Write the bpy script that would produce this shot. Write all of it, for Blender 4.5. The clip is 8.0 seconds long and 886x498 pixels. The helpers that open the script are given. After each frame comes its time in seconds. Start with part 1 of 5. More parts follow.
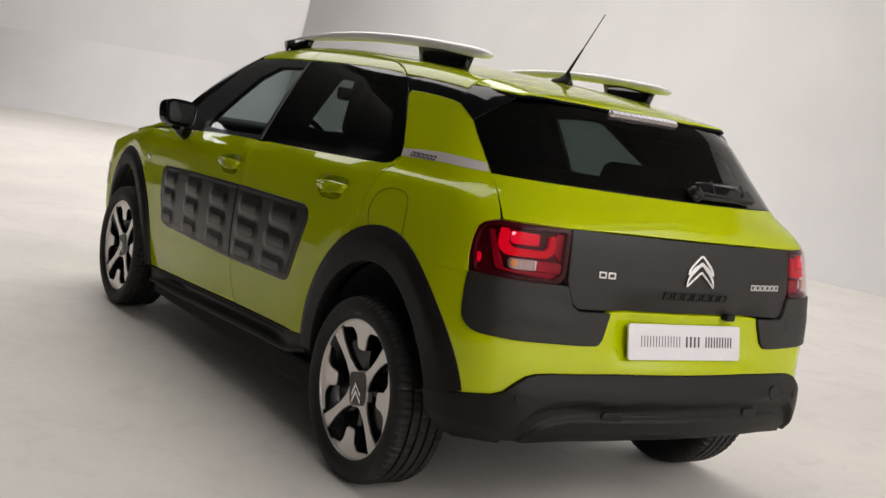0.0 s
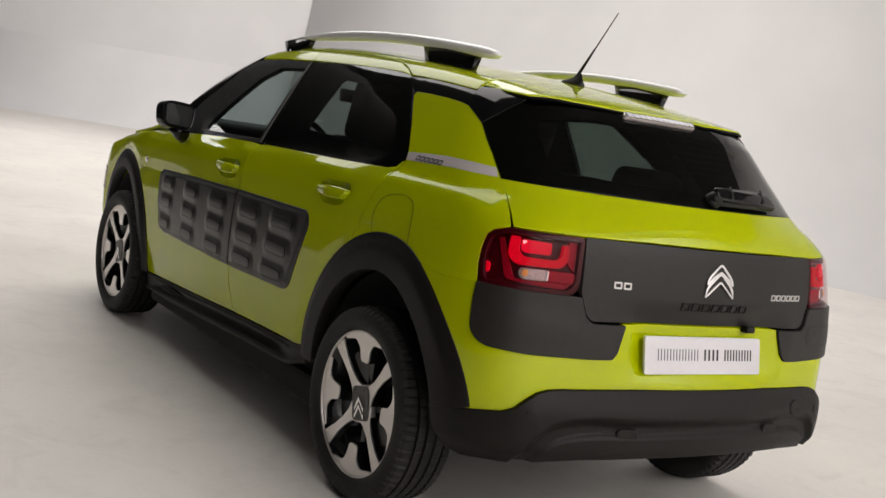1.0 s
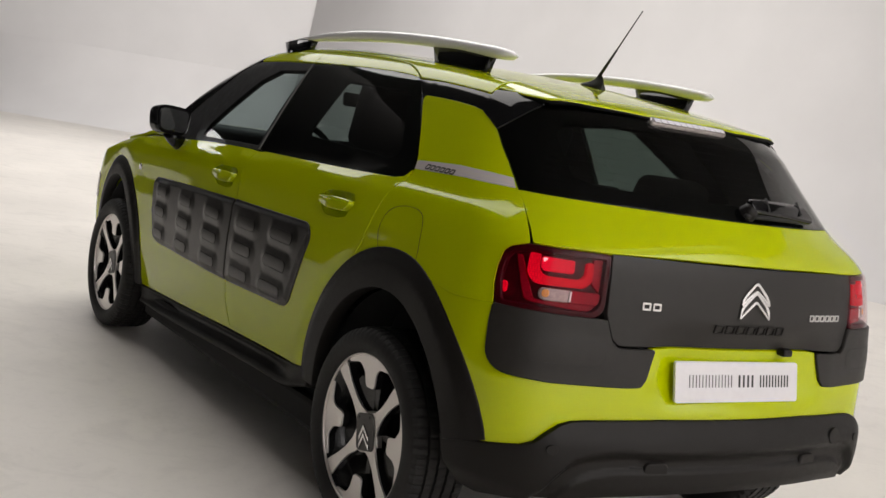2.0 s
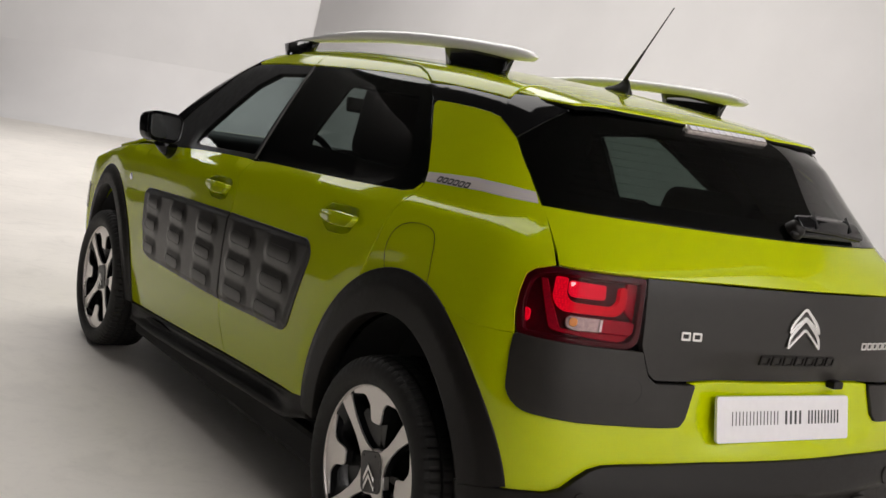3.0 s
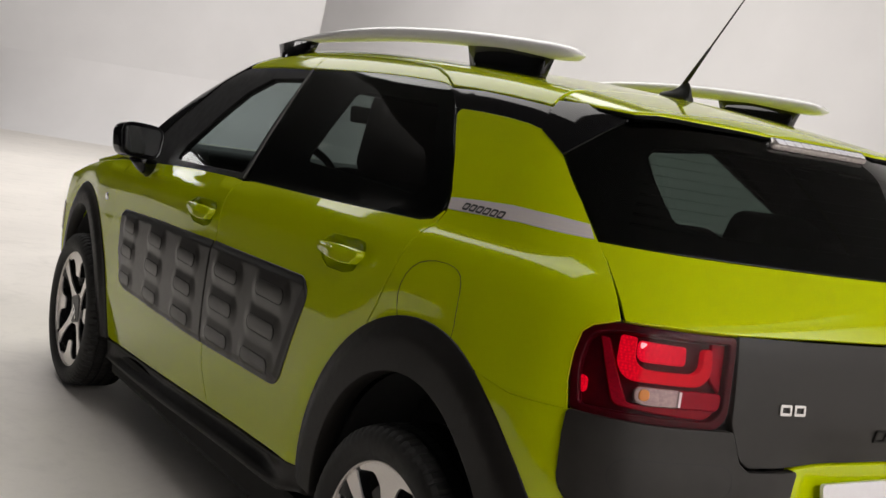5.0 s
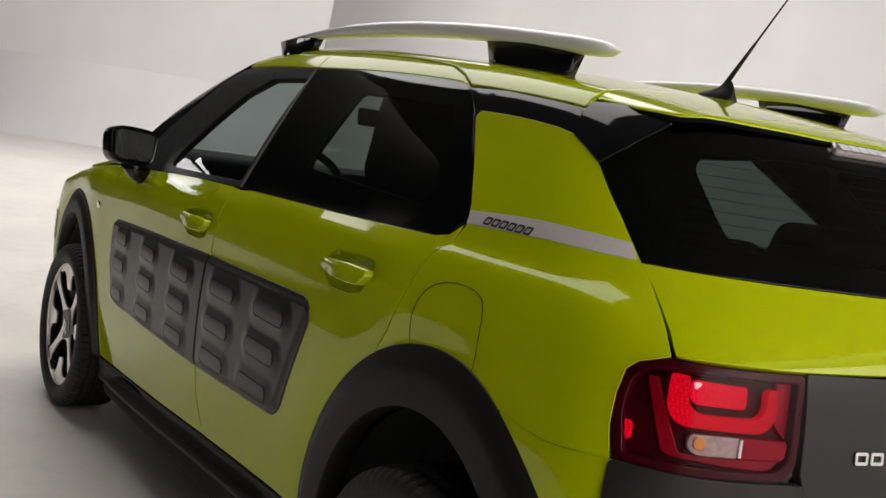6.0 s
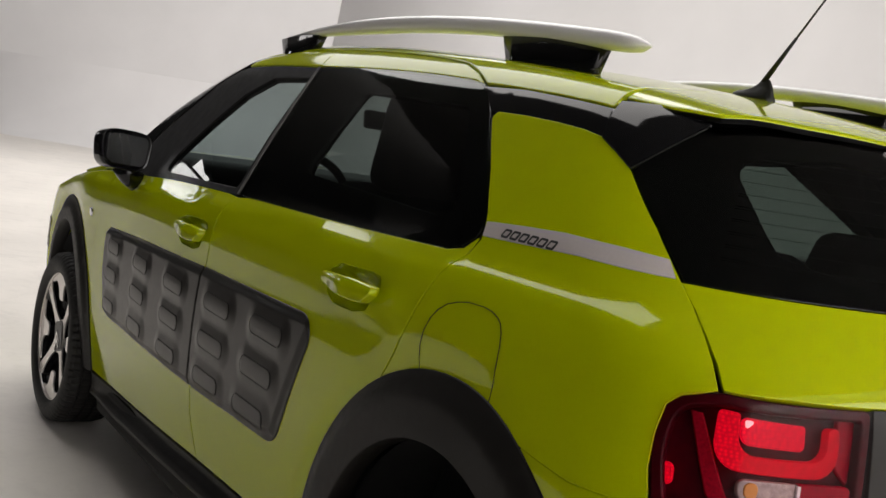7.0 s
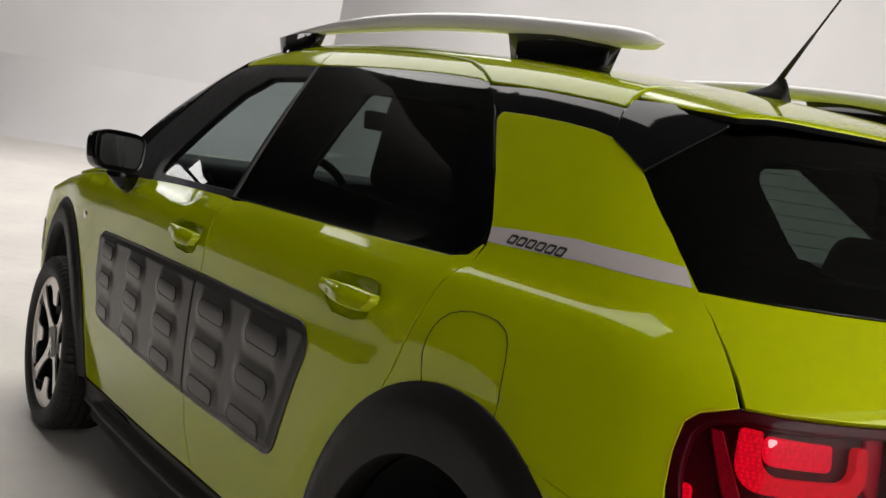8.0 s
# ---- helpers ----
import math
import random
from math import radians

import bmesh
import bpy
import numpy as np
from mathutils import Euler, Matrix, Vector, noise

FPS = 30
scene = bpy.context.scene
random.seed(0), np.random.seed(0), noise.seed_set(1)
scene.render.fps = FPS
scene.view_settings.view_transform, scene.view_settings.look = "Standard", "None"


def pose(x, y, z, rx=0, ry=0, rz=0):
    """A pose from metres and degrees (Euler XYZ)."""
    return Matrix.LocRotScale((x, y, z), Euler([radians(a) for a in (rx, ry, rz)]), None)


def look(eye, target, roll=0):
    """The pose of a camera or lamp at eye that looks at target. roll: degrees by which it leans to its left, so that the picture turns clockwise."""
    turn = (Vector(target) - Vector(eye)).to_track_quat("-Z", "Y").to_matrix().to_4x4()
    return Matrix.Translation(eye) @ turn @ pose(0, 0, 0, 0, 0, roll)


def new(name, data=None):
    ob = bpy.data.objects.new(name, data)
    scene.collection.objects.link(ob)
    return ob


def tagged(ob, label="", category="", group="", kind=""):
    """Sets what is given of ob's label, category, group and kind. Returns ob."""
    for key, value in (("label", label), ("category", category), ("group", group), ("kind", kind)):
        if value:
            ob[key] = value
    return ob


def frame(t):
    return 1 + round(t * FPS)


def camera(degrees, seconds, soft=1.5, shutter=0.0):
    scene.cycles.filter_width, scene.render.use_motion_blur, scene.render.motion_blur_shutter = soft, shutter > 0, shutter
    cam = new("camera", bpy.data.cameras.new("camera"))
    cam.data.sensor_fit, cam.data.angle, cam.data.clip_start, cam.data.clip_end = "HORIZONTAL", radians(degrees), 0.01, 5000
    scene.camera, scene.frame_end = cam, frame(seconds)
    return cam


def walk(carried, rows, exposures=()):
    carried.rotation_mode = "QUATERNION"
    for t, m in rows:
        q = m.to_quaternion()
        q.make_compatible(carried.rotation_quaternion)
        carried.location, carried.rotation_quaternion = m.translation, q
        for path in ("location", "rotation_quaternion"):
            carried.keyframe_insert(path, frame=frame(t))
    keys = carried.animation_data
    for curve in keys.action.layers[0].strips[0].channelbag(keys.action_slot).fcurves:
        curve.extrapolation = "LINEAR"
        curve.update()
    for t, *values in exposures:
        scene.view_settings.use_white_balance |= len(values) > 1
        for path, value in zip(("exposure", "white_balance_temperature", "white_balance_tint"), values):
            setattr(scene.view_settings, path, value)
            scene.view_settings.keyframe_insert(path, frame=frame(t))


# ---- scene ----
cam = camera(44.3, 8.0)
PATH = [
    (0, (-2.7, -3.046, 1.267), (-1.558, -1.422, 1.025), 9.3),
    (0.5, (-2.67, -2.994, 1.268), (-1.529, -1.369, 1.027), 9.3),
    (1, (-2.624, -2.908, 1.266), (-1.486, -1.281, 1.027), 9.3),
    (1.5, (-2.566, -2.801, 1.265), (-1.43, -1.171, 1.029), 9.3),
    (3, (-2.349, -2.402, 1.267), (-1.222, -0.764, 1.043), 9.3),
    (3.5, (-2.277, -2.274, 1.267), (-1.152, -0.635, 1.048), 9.2),
    (4, (-2.201, -2.139, 1.268), (-1.077, -0.499, 1.054), 9.2),
    (4.5, (-2.138, -2.02, 1.268), (-1.016, -0.377, 1.059), 9.2),
    (6, (-1.942, -1.659, 1.272), (-0.837, -0.005, 1.065), 9.0),
    (6.5, (-1.884, -1.562, 1.269), (-0.787, 0.099, 1.066), 9.0),
    (7, (-1.84, -1.482, 1.27), (-0.747, 0.18, 1.067), 9.0),
    (7.5, (-1.813, -1.434, 1.269), (-0.72, 0.229, 1.068), 9.0),
    (8, (-1.795, -1.406, 1.269), (-0.704, 0.258, 1.068), 9.0),
]
walk(cam, [(t, look(eye, target, roll)) for t, eye, target, roll in PATH])

# ---- world, lights, exposure ----
world = bpy.data.worlds.new("studio_dark")
scene.world = world
world.use_nodes = True
world.node_tree.nodes["Background"].inputs[0].default_value = (0.75, 0.8, 0.9, 1)
world.node_tree.nodes["Background"].inputs[1].default_value = 0.02


def area(name, eye, target, sx, sy, watts, colour=(1, 0.965, 0.935)):
    lamp = bpy.data.lights.new(name, "AREA")
    lamp.shape, lamp.size, lamp.size_y, lamp.energy, lamp.color = "RECTANGLE", sx, sy, watts, colour
    ob = new(name, lamp)
    ob.matrix_world = look(eye, target)
    return ob


area("overhead_light", (2.5, 8.1, 7.3), (2.5, 8.1, 0), 9.8, 11.5, 960, (1, 0.962, 0.93))
# added lamp, out of view, to brighten the far white wall
area("wall_fill", (0.9, 13.0, 7.2), (0.0, 20.5, 2.8), 13.0, 3.0, 600, (1, 0.965, 0.95))
# added lamp behind the camera; its light reaches the tail off the back wall
area("bounce_fill", (1.4, -5.2, 6.7), (1.4, -8.0, 5.65), 13.0, 1.6, 1480, (1, 0.965, 0.945))
scene.view_settings.exposure = 0.0

# ---- materials ----
def material(name, base, rough=0.5, metal=0.0, coat=0.0, noise_scale=0.0, tint=0.0, rough_var=0.0, bump=0.0, bump_scale=0.0, emit=None, glow=0.0, ior=1.45, gloss=0.5):
    m = bpy.data.materials.new(name)
    m.use_nodes = True
    nt = m.node_tree
    b = nt.nodes["Principled BSDF"]
    b.inputs["Base Color"].default_value = (*base, 1)
    b.inputs["Roughness"].default_value = rough
    b.inputs["Metallic"].default_value = metal
    b.inputs["Coat Weight"].default_value = coat
    b.inputs["Coat Roughness"].default_value = 0.055
    b.inputs["Coat IOR"].default_value = 1.43
    b.inputs["IOR"].default_value = ior
    b.inputs["Specular IOR Level"].default_value = gloss
    pos = nt.nodes.new("ShaderNodeTexCoord")
    if noise_scale:
        n = nt.nodes.new("ShaderNodeTexNoise")
        n.inputs["Scale"].default_value, n.inputs["Detail"].default_value = noise_scale, 5
        nt.links.new(pos.outputs["Object"], n.inputs["Vector"])
        ramp = nt.nodes.new("ShaderNodeMapRange")
        ramp.inputs["From Min"].default_value, ramp.inputs["From Max"].default_value = 0.3, 0.7
        ramp.inputs["To Min"].default_value, ramp.inputs["To Max"].default_value = 1 - tint, 1 + tint
        nt.links.new(n.outputs["Fac"], ramp.inputs["Value"])
        mix = nt.nodes.new("ShaderNodeVectorMath")
        mix.operation = "SCALE"
        mix.inputs[0].default_value = base
        nt.links.new(ramp.outputs[0], mix.inputs["Scale"])
        nt.links.new(mix.outputs[0], b.inputs["Base Color"])
        if rough_var:
            rr = nt.nodes.new("ShaderNodeMapRange")
            rr.inputs["From Min"].default_value, rr.inputs["From Max"].default_value = 0.3, 0.7
            rr.inputs["To Min"].default_value, rr.inputs["To Max"].default_value = rough - rough_var, rough + rough_var
            nt.links.new(n.outputs["Fac"], rr.inputs["Value"])
            nt.links.new(rr.outputs[0], b.inputs["Roughness"])
    if bump:
        n2 = nt.nodes.new("ShaderNodeTexNoise")
        n2.inputs["Scale"].default_value, n2.inputs["Detail"].default_value = bump_scale, 3
        nt.links.new(pos.outputs["Object"], n2.inputs["Vector"])
        bm_ = nt.nodes.new("ShaderNodeBump")
        bm_.inputs["Strength"].default_value, bm_.inputs["Distance"].default_value = bump, 0.001
        nt.links.new(n2.outputs["Fac"], bm_.inputs["Height"])
        nt.links.new(bm_.outputs[0], b.inputs["Normal"])
    if emit:
        b.inputs["Emission Color"].default_value = (*emit, 1)
        b.inputs["Emission Strength"].default_value = glow
    return m


def pane(name, tint, clear, rough=0.0, shine=0.045):
    """Thin tinted glass: what passes is tinted, the rest is a glossy face."""
    m = bpy.data.materials.new(name)
    m.use_nodes = True
    nt = m.node_tree
    nt.nodes.remove(nt.nodes["Principled BSDF"])
    tr, gl, mx, fr, pw, sc = (nt.nodes.new("ShaderNode" + k) for k in ("BsdfTransparent", "BsdfGlossy", "MixShader", "LayerWeight", "Math", "Math"))
    tr.inputs[0].default_value = (*[c * clear for c in tint], 1)
    gl.inputs["Roughness"].default_value = rough
    gl.inputs["Color"].default_value = (1, 1, 1, 1)
    fr.inputs["Blend"].default_value = 0.5
    pw.operation, sc.operation = "POWER", "MULTIPLY_ADD"
    pw.inputs[1].default_value = 5
    sc.inputs[1].default_value, sc.inputs[2].default_value = 0.95, shine
    nt.links.new(fr.outputs["Facing"], pw.inputs[0])
    nt.links.new(pw.outputs[0], sc.inputs[0])
    nt.links.new(sc.outputs[0], mx.inputs[0])
    nt.links.new(tr.outputs[0], mx.inputs[1])
    nt.links.new(gl.outputs[0], mx.inputs[2])
    nt.links.new(mx.outputs[0], nt.nodes["Material Output"].inputs[0])
    return m


PAINT = material("yellow_green_paint", (0.505, 0.59, 0.0), 0.45, 0.0, 1.0, 900, 0.05, 0.03, gloss=0.0)
PLASTIC = material("grained_black_plastic", (0.0095, 0.0082, 0.0072), 0.46, 0, 0, 60, 0.12, 0.05, 0.25, 1400, gloss=0.28)
PANEL = material("matt_dark_grey_plastic", (0.020, 0.018, 0.016), 0.42, 0, 0, 40, 0.10, 0.04, 0.12, 1600, gloss=0.38)
PAD = material("soft_grey_plastic", (0.024, 0.0215, 0.020), 0.33, 0, 0, 40, 0.08, 0.03, 0.10, 1600, gloss=0.5)
GLOSS = material("gloss_black", (0.006, 0.006, 0.007), 0.06, 0, 0.0, 30, 0.1)
RUBBER = material("tyre_rubber", (0.013, 0.0125, 0.012), 0.62, 0, 0, 80, 0.2, 0.08, 0.3, 900)
SEAL = material("black_rubber_seal", (0.01, 0.01, 0.01), 0.6, 0, 0, 50, 0.1)
ALLOY = material("machined_alloy", (0.78, 0.74, 0.71), 0.34, 0.85, 0.3, 300, 0.04, 0.05)
ALLOY_DARK = material("gloss_black_alloy", (0.012, 0.012, 0.013), 0.25, 0, 0.4, 40, 0.1)
CAP_GREY = material("grey_cap_plastic", (0.10, 0.097, 0.092), 0.42, 0.2, 0, 90, 0.08)
CHROME = material("chrome", (0.82, 0.81, 0.80), 0.10, 1.0)
BADGE = material("silver_badge", (0.72, 0.70, 0.68), 0.3, 0.6, 0.3, 200, 0.03)
STRIP = material("pale_satin_film", (0.66, 0.60, 0.60), 0.35, 0, 0.3, 200, 0.02)
RAIL = material("pearl_white_paint", (0.90, 0.89, 0.90), 0.35, 0, 0.8, 300, 0.02)
PLATE = material("plate_white", (0.80, 0.78, 0.80), 0.30, 0, 0.4, 60, 0.02)
INK = material("dark_grey_ink", (0.03, 0.03, 0.032), 0.5)
LENS = pane("clear_lamp_lens", (0.98, 0.86, 0.88), 0.95, 0.0, 0.008)
RED = material("deep_red_reflector", (0.30, 0.002, 0.016), 0.25, 0, 0.0, 250, 0.25, gloss=0.15)
LED = material("lit_lamp_bulb", (0.8, 0.6, 0.6), 0.3, 0, 0.0, 0, 0, 0, 0, 0, (1.0, 0.42, 0.45), 0.85, gloss=0.1)
REDGLOW = material("lit_red_guide", (0.25, 0.001, 0.006), 0.4, 0, 0.0, 0, 0, 0, 0, 0, (1.0, 0.001, 0.022), 0.6, gloss=0.1)
REDHOT = material("lit_red_core", (0.25, 0.002, 0.012), 0.4, 0, 0.0, 0, 0, 0, 0, 0, (1.0, 0.004, 0.034), 0.75, gloss=0.1)
CLEAR = material("ribbed_clear_lens", (0.36, 0.32, 0.30), 0.2, 0.4, 0.5, 120, 0.25)
AMBER = material("amber_bulb", (0.75, 0.35, 0.06), 0.3, 0, 0.4)
LAMP_BODY = material("lamp_housing", (0.055, 0.001, 0.005), 0.3, 0, 0.0, 60, 0.3, gloss=0.15)
GLASS = pane("tinted_side_glass", (0.86, 0.95, 0.94), 0.64)
PRIVACY = pane("dark_privacy_glass", (0.82, 0.95, 0.90), 0.37)
REARGLASS = pane("dark_rear_glass", (0.80, 0.98, 0.88), 0.21)
MIRROR = material("mirror_glass", (0.75, 0.78, 0.78), 0.02, 1.0)
TRIM = material("dark_cabin_trim", (0.008, 0.008, 0.0085), 0.55, 0, 0, 30, 0.15, 0.05, 0.2, 600, gloss=0.18)
CLOTH = material("dark_seat_cloth", (0.02, 0.02, 0.021), 0.9, 0, 0, 200, 0.25, 0, 0.5, 1500)
WELL = material("dark_underbody", (0.012, 0.012, 0.012), 0.8, 0, 0, 20, 0.2)
WHITE = material("studio_white_paint", (0.745, 0.733, 0.732), 0.65, 0, 0, 0.9, 0.03, 0.05, 0.15, 14)
FLOOR = material("studio_floor_paint", (0.79, 0.755, 0.708), 0.5, 0, 0, 0.8, 0.06, 0.1, 0.2, 9)
SIDE_FLOOR = material("dark_side_floor", (0.05, 0.049, 0.047), 0.75, 0, 0, 1.5, 0.2, 0.1, 0.3, 20, gloss=0.08)
DRAPE = material("dark_studio_wall", (0.05, 0.05, 0.05), 0.85, 0, 0, 1.2, 0.15, gloss=0.1)
CEILING = material("grey_ceiling_paint", (0.085, 0.083, 0.08), 0.8, 0, 0, 1.0, 0.1)
BOXWHITE = material("softbox_fabric", (0.8, 0.8, 0.8), 0.6, 0, 0, 0, 0, 0, 0, 0, (1, 0.98, 0.96), 3.6)



def mottle(m, scale, amount):
    """A second, finer layer of stains over a material's colour."""
    nt = m.node_tree
    b = nt.nodes["Principled BSDF"]
    src = b.inputs["Base Color"].links[0].from_socket
    tc, n, r, v = (nt.nodes.new("ShaderNode" + k) for k in ("TexCoord", "TexNoise", "MapRange", "VectorMath"))
    n.inputs["Scale"].default_value, n.inputs["Detail"].default_value, n.inputs["Roughness"].default_value = scale, 8, 0.65
    n.inputs["Distortion"].default_value = 1.2
    r.inputs["From Min"].default_value, r.inputs["From Max"].default_value = 0.34, 0.5
    r.inputs["To Min"].default_value, r.inputs["To Max"].default_value = 1 - amount, 1
    v.operation = "SCALE"
    nt.links.new(tc.outputs["Object"], n.inputs["Vector"])
    nt.links.new(n.outputs["Fac"], r.inputs["Value"])
    nt.links.new(src, v.inputs[0])
    nt.links.new(r.outputs[0], v.inputs["Scale"])
    nt.links.new(v.outputs[0], b.inputs["Base Color"])


def lit_cells(m, power, near, far):
    """A lit guide of small moulded cells, brighter towards the bulb at its outer end."""
    nt = m.node_tree
    b = nt.nodes["Principled BSDF"]
    tc, sep, ab, fall, cell, ramp, mul = (nt.nodes.new("ShaderNode" + k) for k in ("TexCoord", "SeparateXYZ", "Math", "MapRange", "TexVoronoi", "MapRange", "Math"))
    ab.operation, mul.operation = "ABSOLUTE", "MULTIPLY"
    fall.inputs["From Min"].default_value, fall.inputs["From Max"].default_value = 0.56, 0.74
    fall.inputs["To Min"].default_value, fall.inputs["To Max"].default_value = power * far, power * near
    cell.inputs["Scale"].default_value = 190
    cell.inputs["Randomness"].default_value = 0.35
    ramp.inputs["From Min"].default_value, ramp.inputs["From Max"].default_value = 0.15, 0.65
    ramp.inputs["To Min"].default_value, ramp.inputs["To Max"].default_value = 1.15, 0.6
    nt.links.new(tc.outputs["Object"], sep.inputs[0])
    nt.links.new(sep.outputs["X"], ab.inputs[0])
    nt.links.new(ab.outputs[0], fall.inputs["Value"])
    nt.links.new(tc.outputs["Object"], cell.inputs["Vector"])
    nt.links.new(cell.outputs["Distance"], ramp.inputs["Value"])
    nt.links.new(fall.outputs[0], mul.inputs[0])
    nt.links.new(ramp.outputs[0], mul.inputs[1])
    nt.links.new(mul.outputs[0], b.inputs["Emission Strength"])


lit_cells(REDGLOW, 0.62, 1.1, 0.55)
lit_cells(REDHOT, 0.80, 1.2, 0.5)
mottle(FLOOR, 3.1, 0.07)
mottle(FLOOR, 19.0, 0.035)
mottle(RUBBER, 9, 0.25)
# ---- the car's outer form, as functions (x right, y ahead, z up; the rear axle is at y = 0) ----
def curve(xs, ys):
    """A smooth curve through a few stations."""
    xs, ys = np.array(xs, float), np.array(ys, float)
    d = np.diff(ys) / np.diff(xs)
    m = np.concatenate([[d[0]], (d[:-1] * np.diff(xs)[1:] + d[1:] * np.diff(xs)[:-1]) / (xs[2:] - xs[:-2]), [d[-1]]])

    def at(x):
        x = np.clip(np.asarray(x, float), xs[0] - 1, xs[-1] + 1)
        i = np.clip(np.searchsorted(xs, x) - 1, 0, len(xs) - 2)
        h = xs[i + 1] - xs[i]
        t = (x - xs[i]) / h
        tc = np.clip(t, 0, 1)
        v = ((1 + 2 * tc) * (1 - tc) ** 2 * ys[i] + tc * (1 - tc) ** 2 * h * m[i]
             + tc * tc * (3 - 2 * tc) * ys[i + 1] + tc * tc * (tc - 1) * h * m[i + 1])
        return v + np.where(t < 0, t * h * m[0], 0) + np.where(t > 1, (t - 1) * h * m[-1], 0)
    return at


def smax(a, b, k):
    """The larger of two, with the edge between them rounded over k."""
    h = np.maximum(k - np.abs(a - b), 0)
    return np.maximum(a, b) + h * h / (4 * k)


def step01(a, b, x):
    t = np.clip((x - a) / (b - a), 0, 1)
    return t * t * (3 - 2 * t)


flank = curve([0.176, 0.293, 0.44, 0.587, 0.704, 0.782, 0.861, 0.929, 0.978, 1.027, 1.095, 1.222, 1.369, 1.516],
    [0.766, 0.787, 0.808, 0.818, 0.821, 0.8195, 0.8145, 0.806, 0.796, 0.781, 0.7515, 0.689, 0.605, 0.514])
shoulder = curve([-0.45, 0.08, 0.5, 1.1, 2.08, 2.7], [1.065, 1.060, 1.048, 1.028, 0.968, 0.935])
tail = curve([0.147, 0.293, 0.411, 0.538, 0.665, 0.782, 0.9, 0.978, 1.037, 1.095, 1.222, 1.35, 1.516],
    [-0.626, -0.68, -0.699, -0.691, -0.683, -0.67, -0.657, -0.642, -0.62, -0.582, -0.46, -0.344, -0.198])
roof = curve([-0.64, -0.305, -0.012, 0.212, 0.63, 1.02, 1.41, 1.653, 1.897, 2.29, 2.60, 2.82, 3.11, 3.31, 3.50],
             [1.325, 1.390, 1.435, 1.460, 1.486, 1.497, 1.482, 1.442, 1.333, 1.128, 1.003, 0.960, 0.895, 0.81, 0.66])
nose = curve([0.15, 0.35, 0.6, 0.8, 1.0],
    [3.26, 3.358, 3.377, 3.319, 3.163])


SLIM = 1.022


def form(x, y, z):
    """Below zero inside the car's body, above it outside."""
    ax = np.where(x > 0, x * SLIM, -x)
    taper = 0.022 * step01(1.3, 2.3, y) + 0.06 * step01(2.3, 3.45, y) + 0.055 * step01(0.29, -0.68, y) * step01(0.78, 1.08, z) + 0.02 * step01(1.4, 2.6, y) * step01(1.0, 1.3, z)
    tuck = 0.0
    for cy, cz, ry, rz in ((-0.012, 0.318, 0.498, 0.558), (2.66, 0.318, 0.46, 0.512)):
        tuck = tuck + step01(1.12, 0.98, np.sqrt(((y - cy) / ry) ** 2 + ((z - cz) / rz) ** 2)) * step01(cy - 0.30, cy - 0.02, y)
    t = z - shoulder(y)
    ledge = 0.0175 * step01(0.019, -0.019, t) * step01(-0.20, -0.03, t) * step01(2.9, 2.2, y)
    side = (ax - flank(z) - ledge + taper + 0.007 * tuck - 0.001) * 0.93
    dish = 0.038 * step01(0.43, 0.23, ax) * step01(0.56, 0.67, z) * step01(0.84, 0.72, z)
    back = (tail(z) + dish + (0.18 + 0.21 * step01(0.98, 1.13, z)) * ax ** 2 - y) * 0.88
    top = (z - roof(y) + (0.10 - 0.05 * step01(1.45, 1.85, y)) * ax ** 2) * (1 - 0.1 * step01(1.4, 2.0, y))
    front = (y - nose(z) + 0.25 * ax ** 2) * 0.9
    f = smax(side, back, 0.19)
    f = smax(f, top, 0.065)
    f = smax(f, front, 0.14)
    return smax(f, 0.17 - z, 0.03)


def normal(p):
    e = 1e-3
    g = np.stack([form(p[:, 0] + e * (i == 0), p[:, 1] + e * (i == 1), p[:, 2] + e * (i == 2))
                  - form(p[:, 0] - e * (i == 0), p[:, 1] - e * (i == 1), p[:, 2] - e * (i == 2)) for i in range(3)], -1)
    return g / np.linalg.norm(g, axis=1, keepdims=True)


def meet(p, d, far=1.0, n=44):
    """Where rays from p along d first enter the body."""
    lo, hi, found = np.zeros(len(p)), np.full(len(p), float(far)), np.zeros(len(p), bool)
    for i in range(1, n + 1):
        t = far * i / n
        q = p + d * t
        inside = (form(*q.T) < 0) & ~found
        lo[inside], hi[inside] = t - far / n, t
        found |= inside
    for _ in range(20):
        mid = (lo + hi) / 2
        q = p + d * mid[:, None]
        inside = form(*q.T) < 0
        hi, lo = np.where(inside, mid, hi), np.where(inside, lo, mid)
    return p + d * hi[:, None]


# The wrap: s runs from the middle of the tail round the corner and forward along the flank, v upward; both in drawing units a little under a metre.
FLAT, ARC, BACK, LONG, TALL = 0.33, 0.5, -0.149, 0.974, 0.978
ROUND = ARC * math.pi / 2


def height(s):
    """The metres in a drawing unit of height, by the place along the side."""
    return TALL + 0.014 * step01(2.3, 3.5, np.abs(s))


def wrap(s, v, off=0.0):
    """Places on the left half of the body for wrap coordinates, off metres proud of it, and the normals. Minus s: the right half."""
    s, v = np.asarray(s, float), np.asarray(v, float)
    a, sign = np.abs(s), np.where(s < 0, -1.0, 1.0)
    th = np.clip((a - FLAT) / ARC, 0, math.pi / 2)
    cx, cy = -np.minimum(a, FLAT) * 0.985, BACK + LONG * np.maximum(a - FLAT - ROUND, 0)
    n = np.stack([-np.sin(th), -np.cos(th), 0 * th], -1)
    start = np.stack([cx, cy, v * height(s)], -1) + n * 0.95
    p = meet(start, -n, 1.0)
    p[:, 0] *= np.where(sign < 0, -1 / SLIM, 1.0)
    nn = normal(p)
    return p + nn * np.reshape(off, (-1, 1)), nn


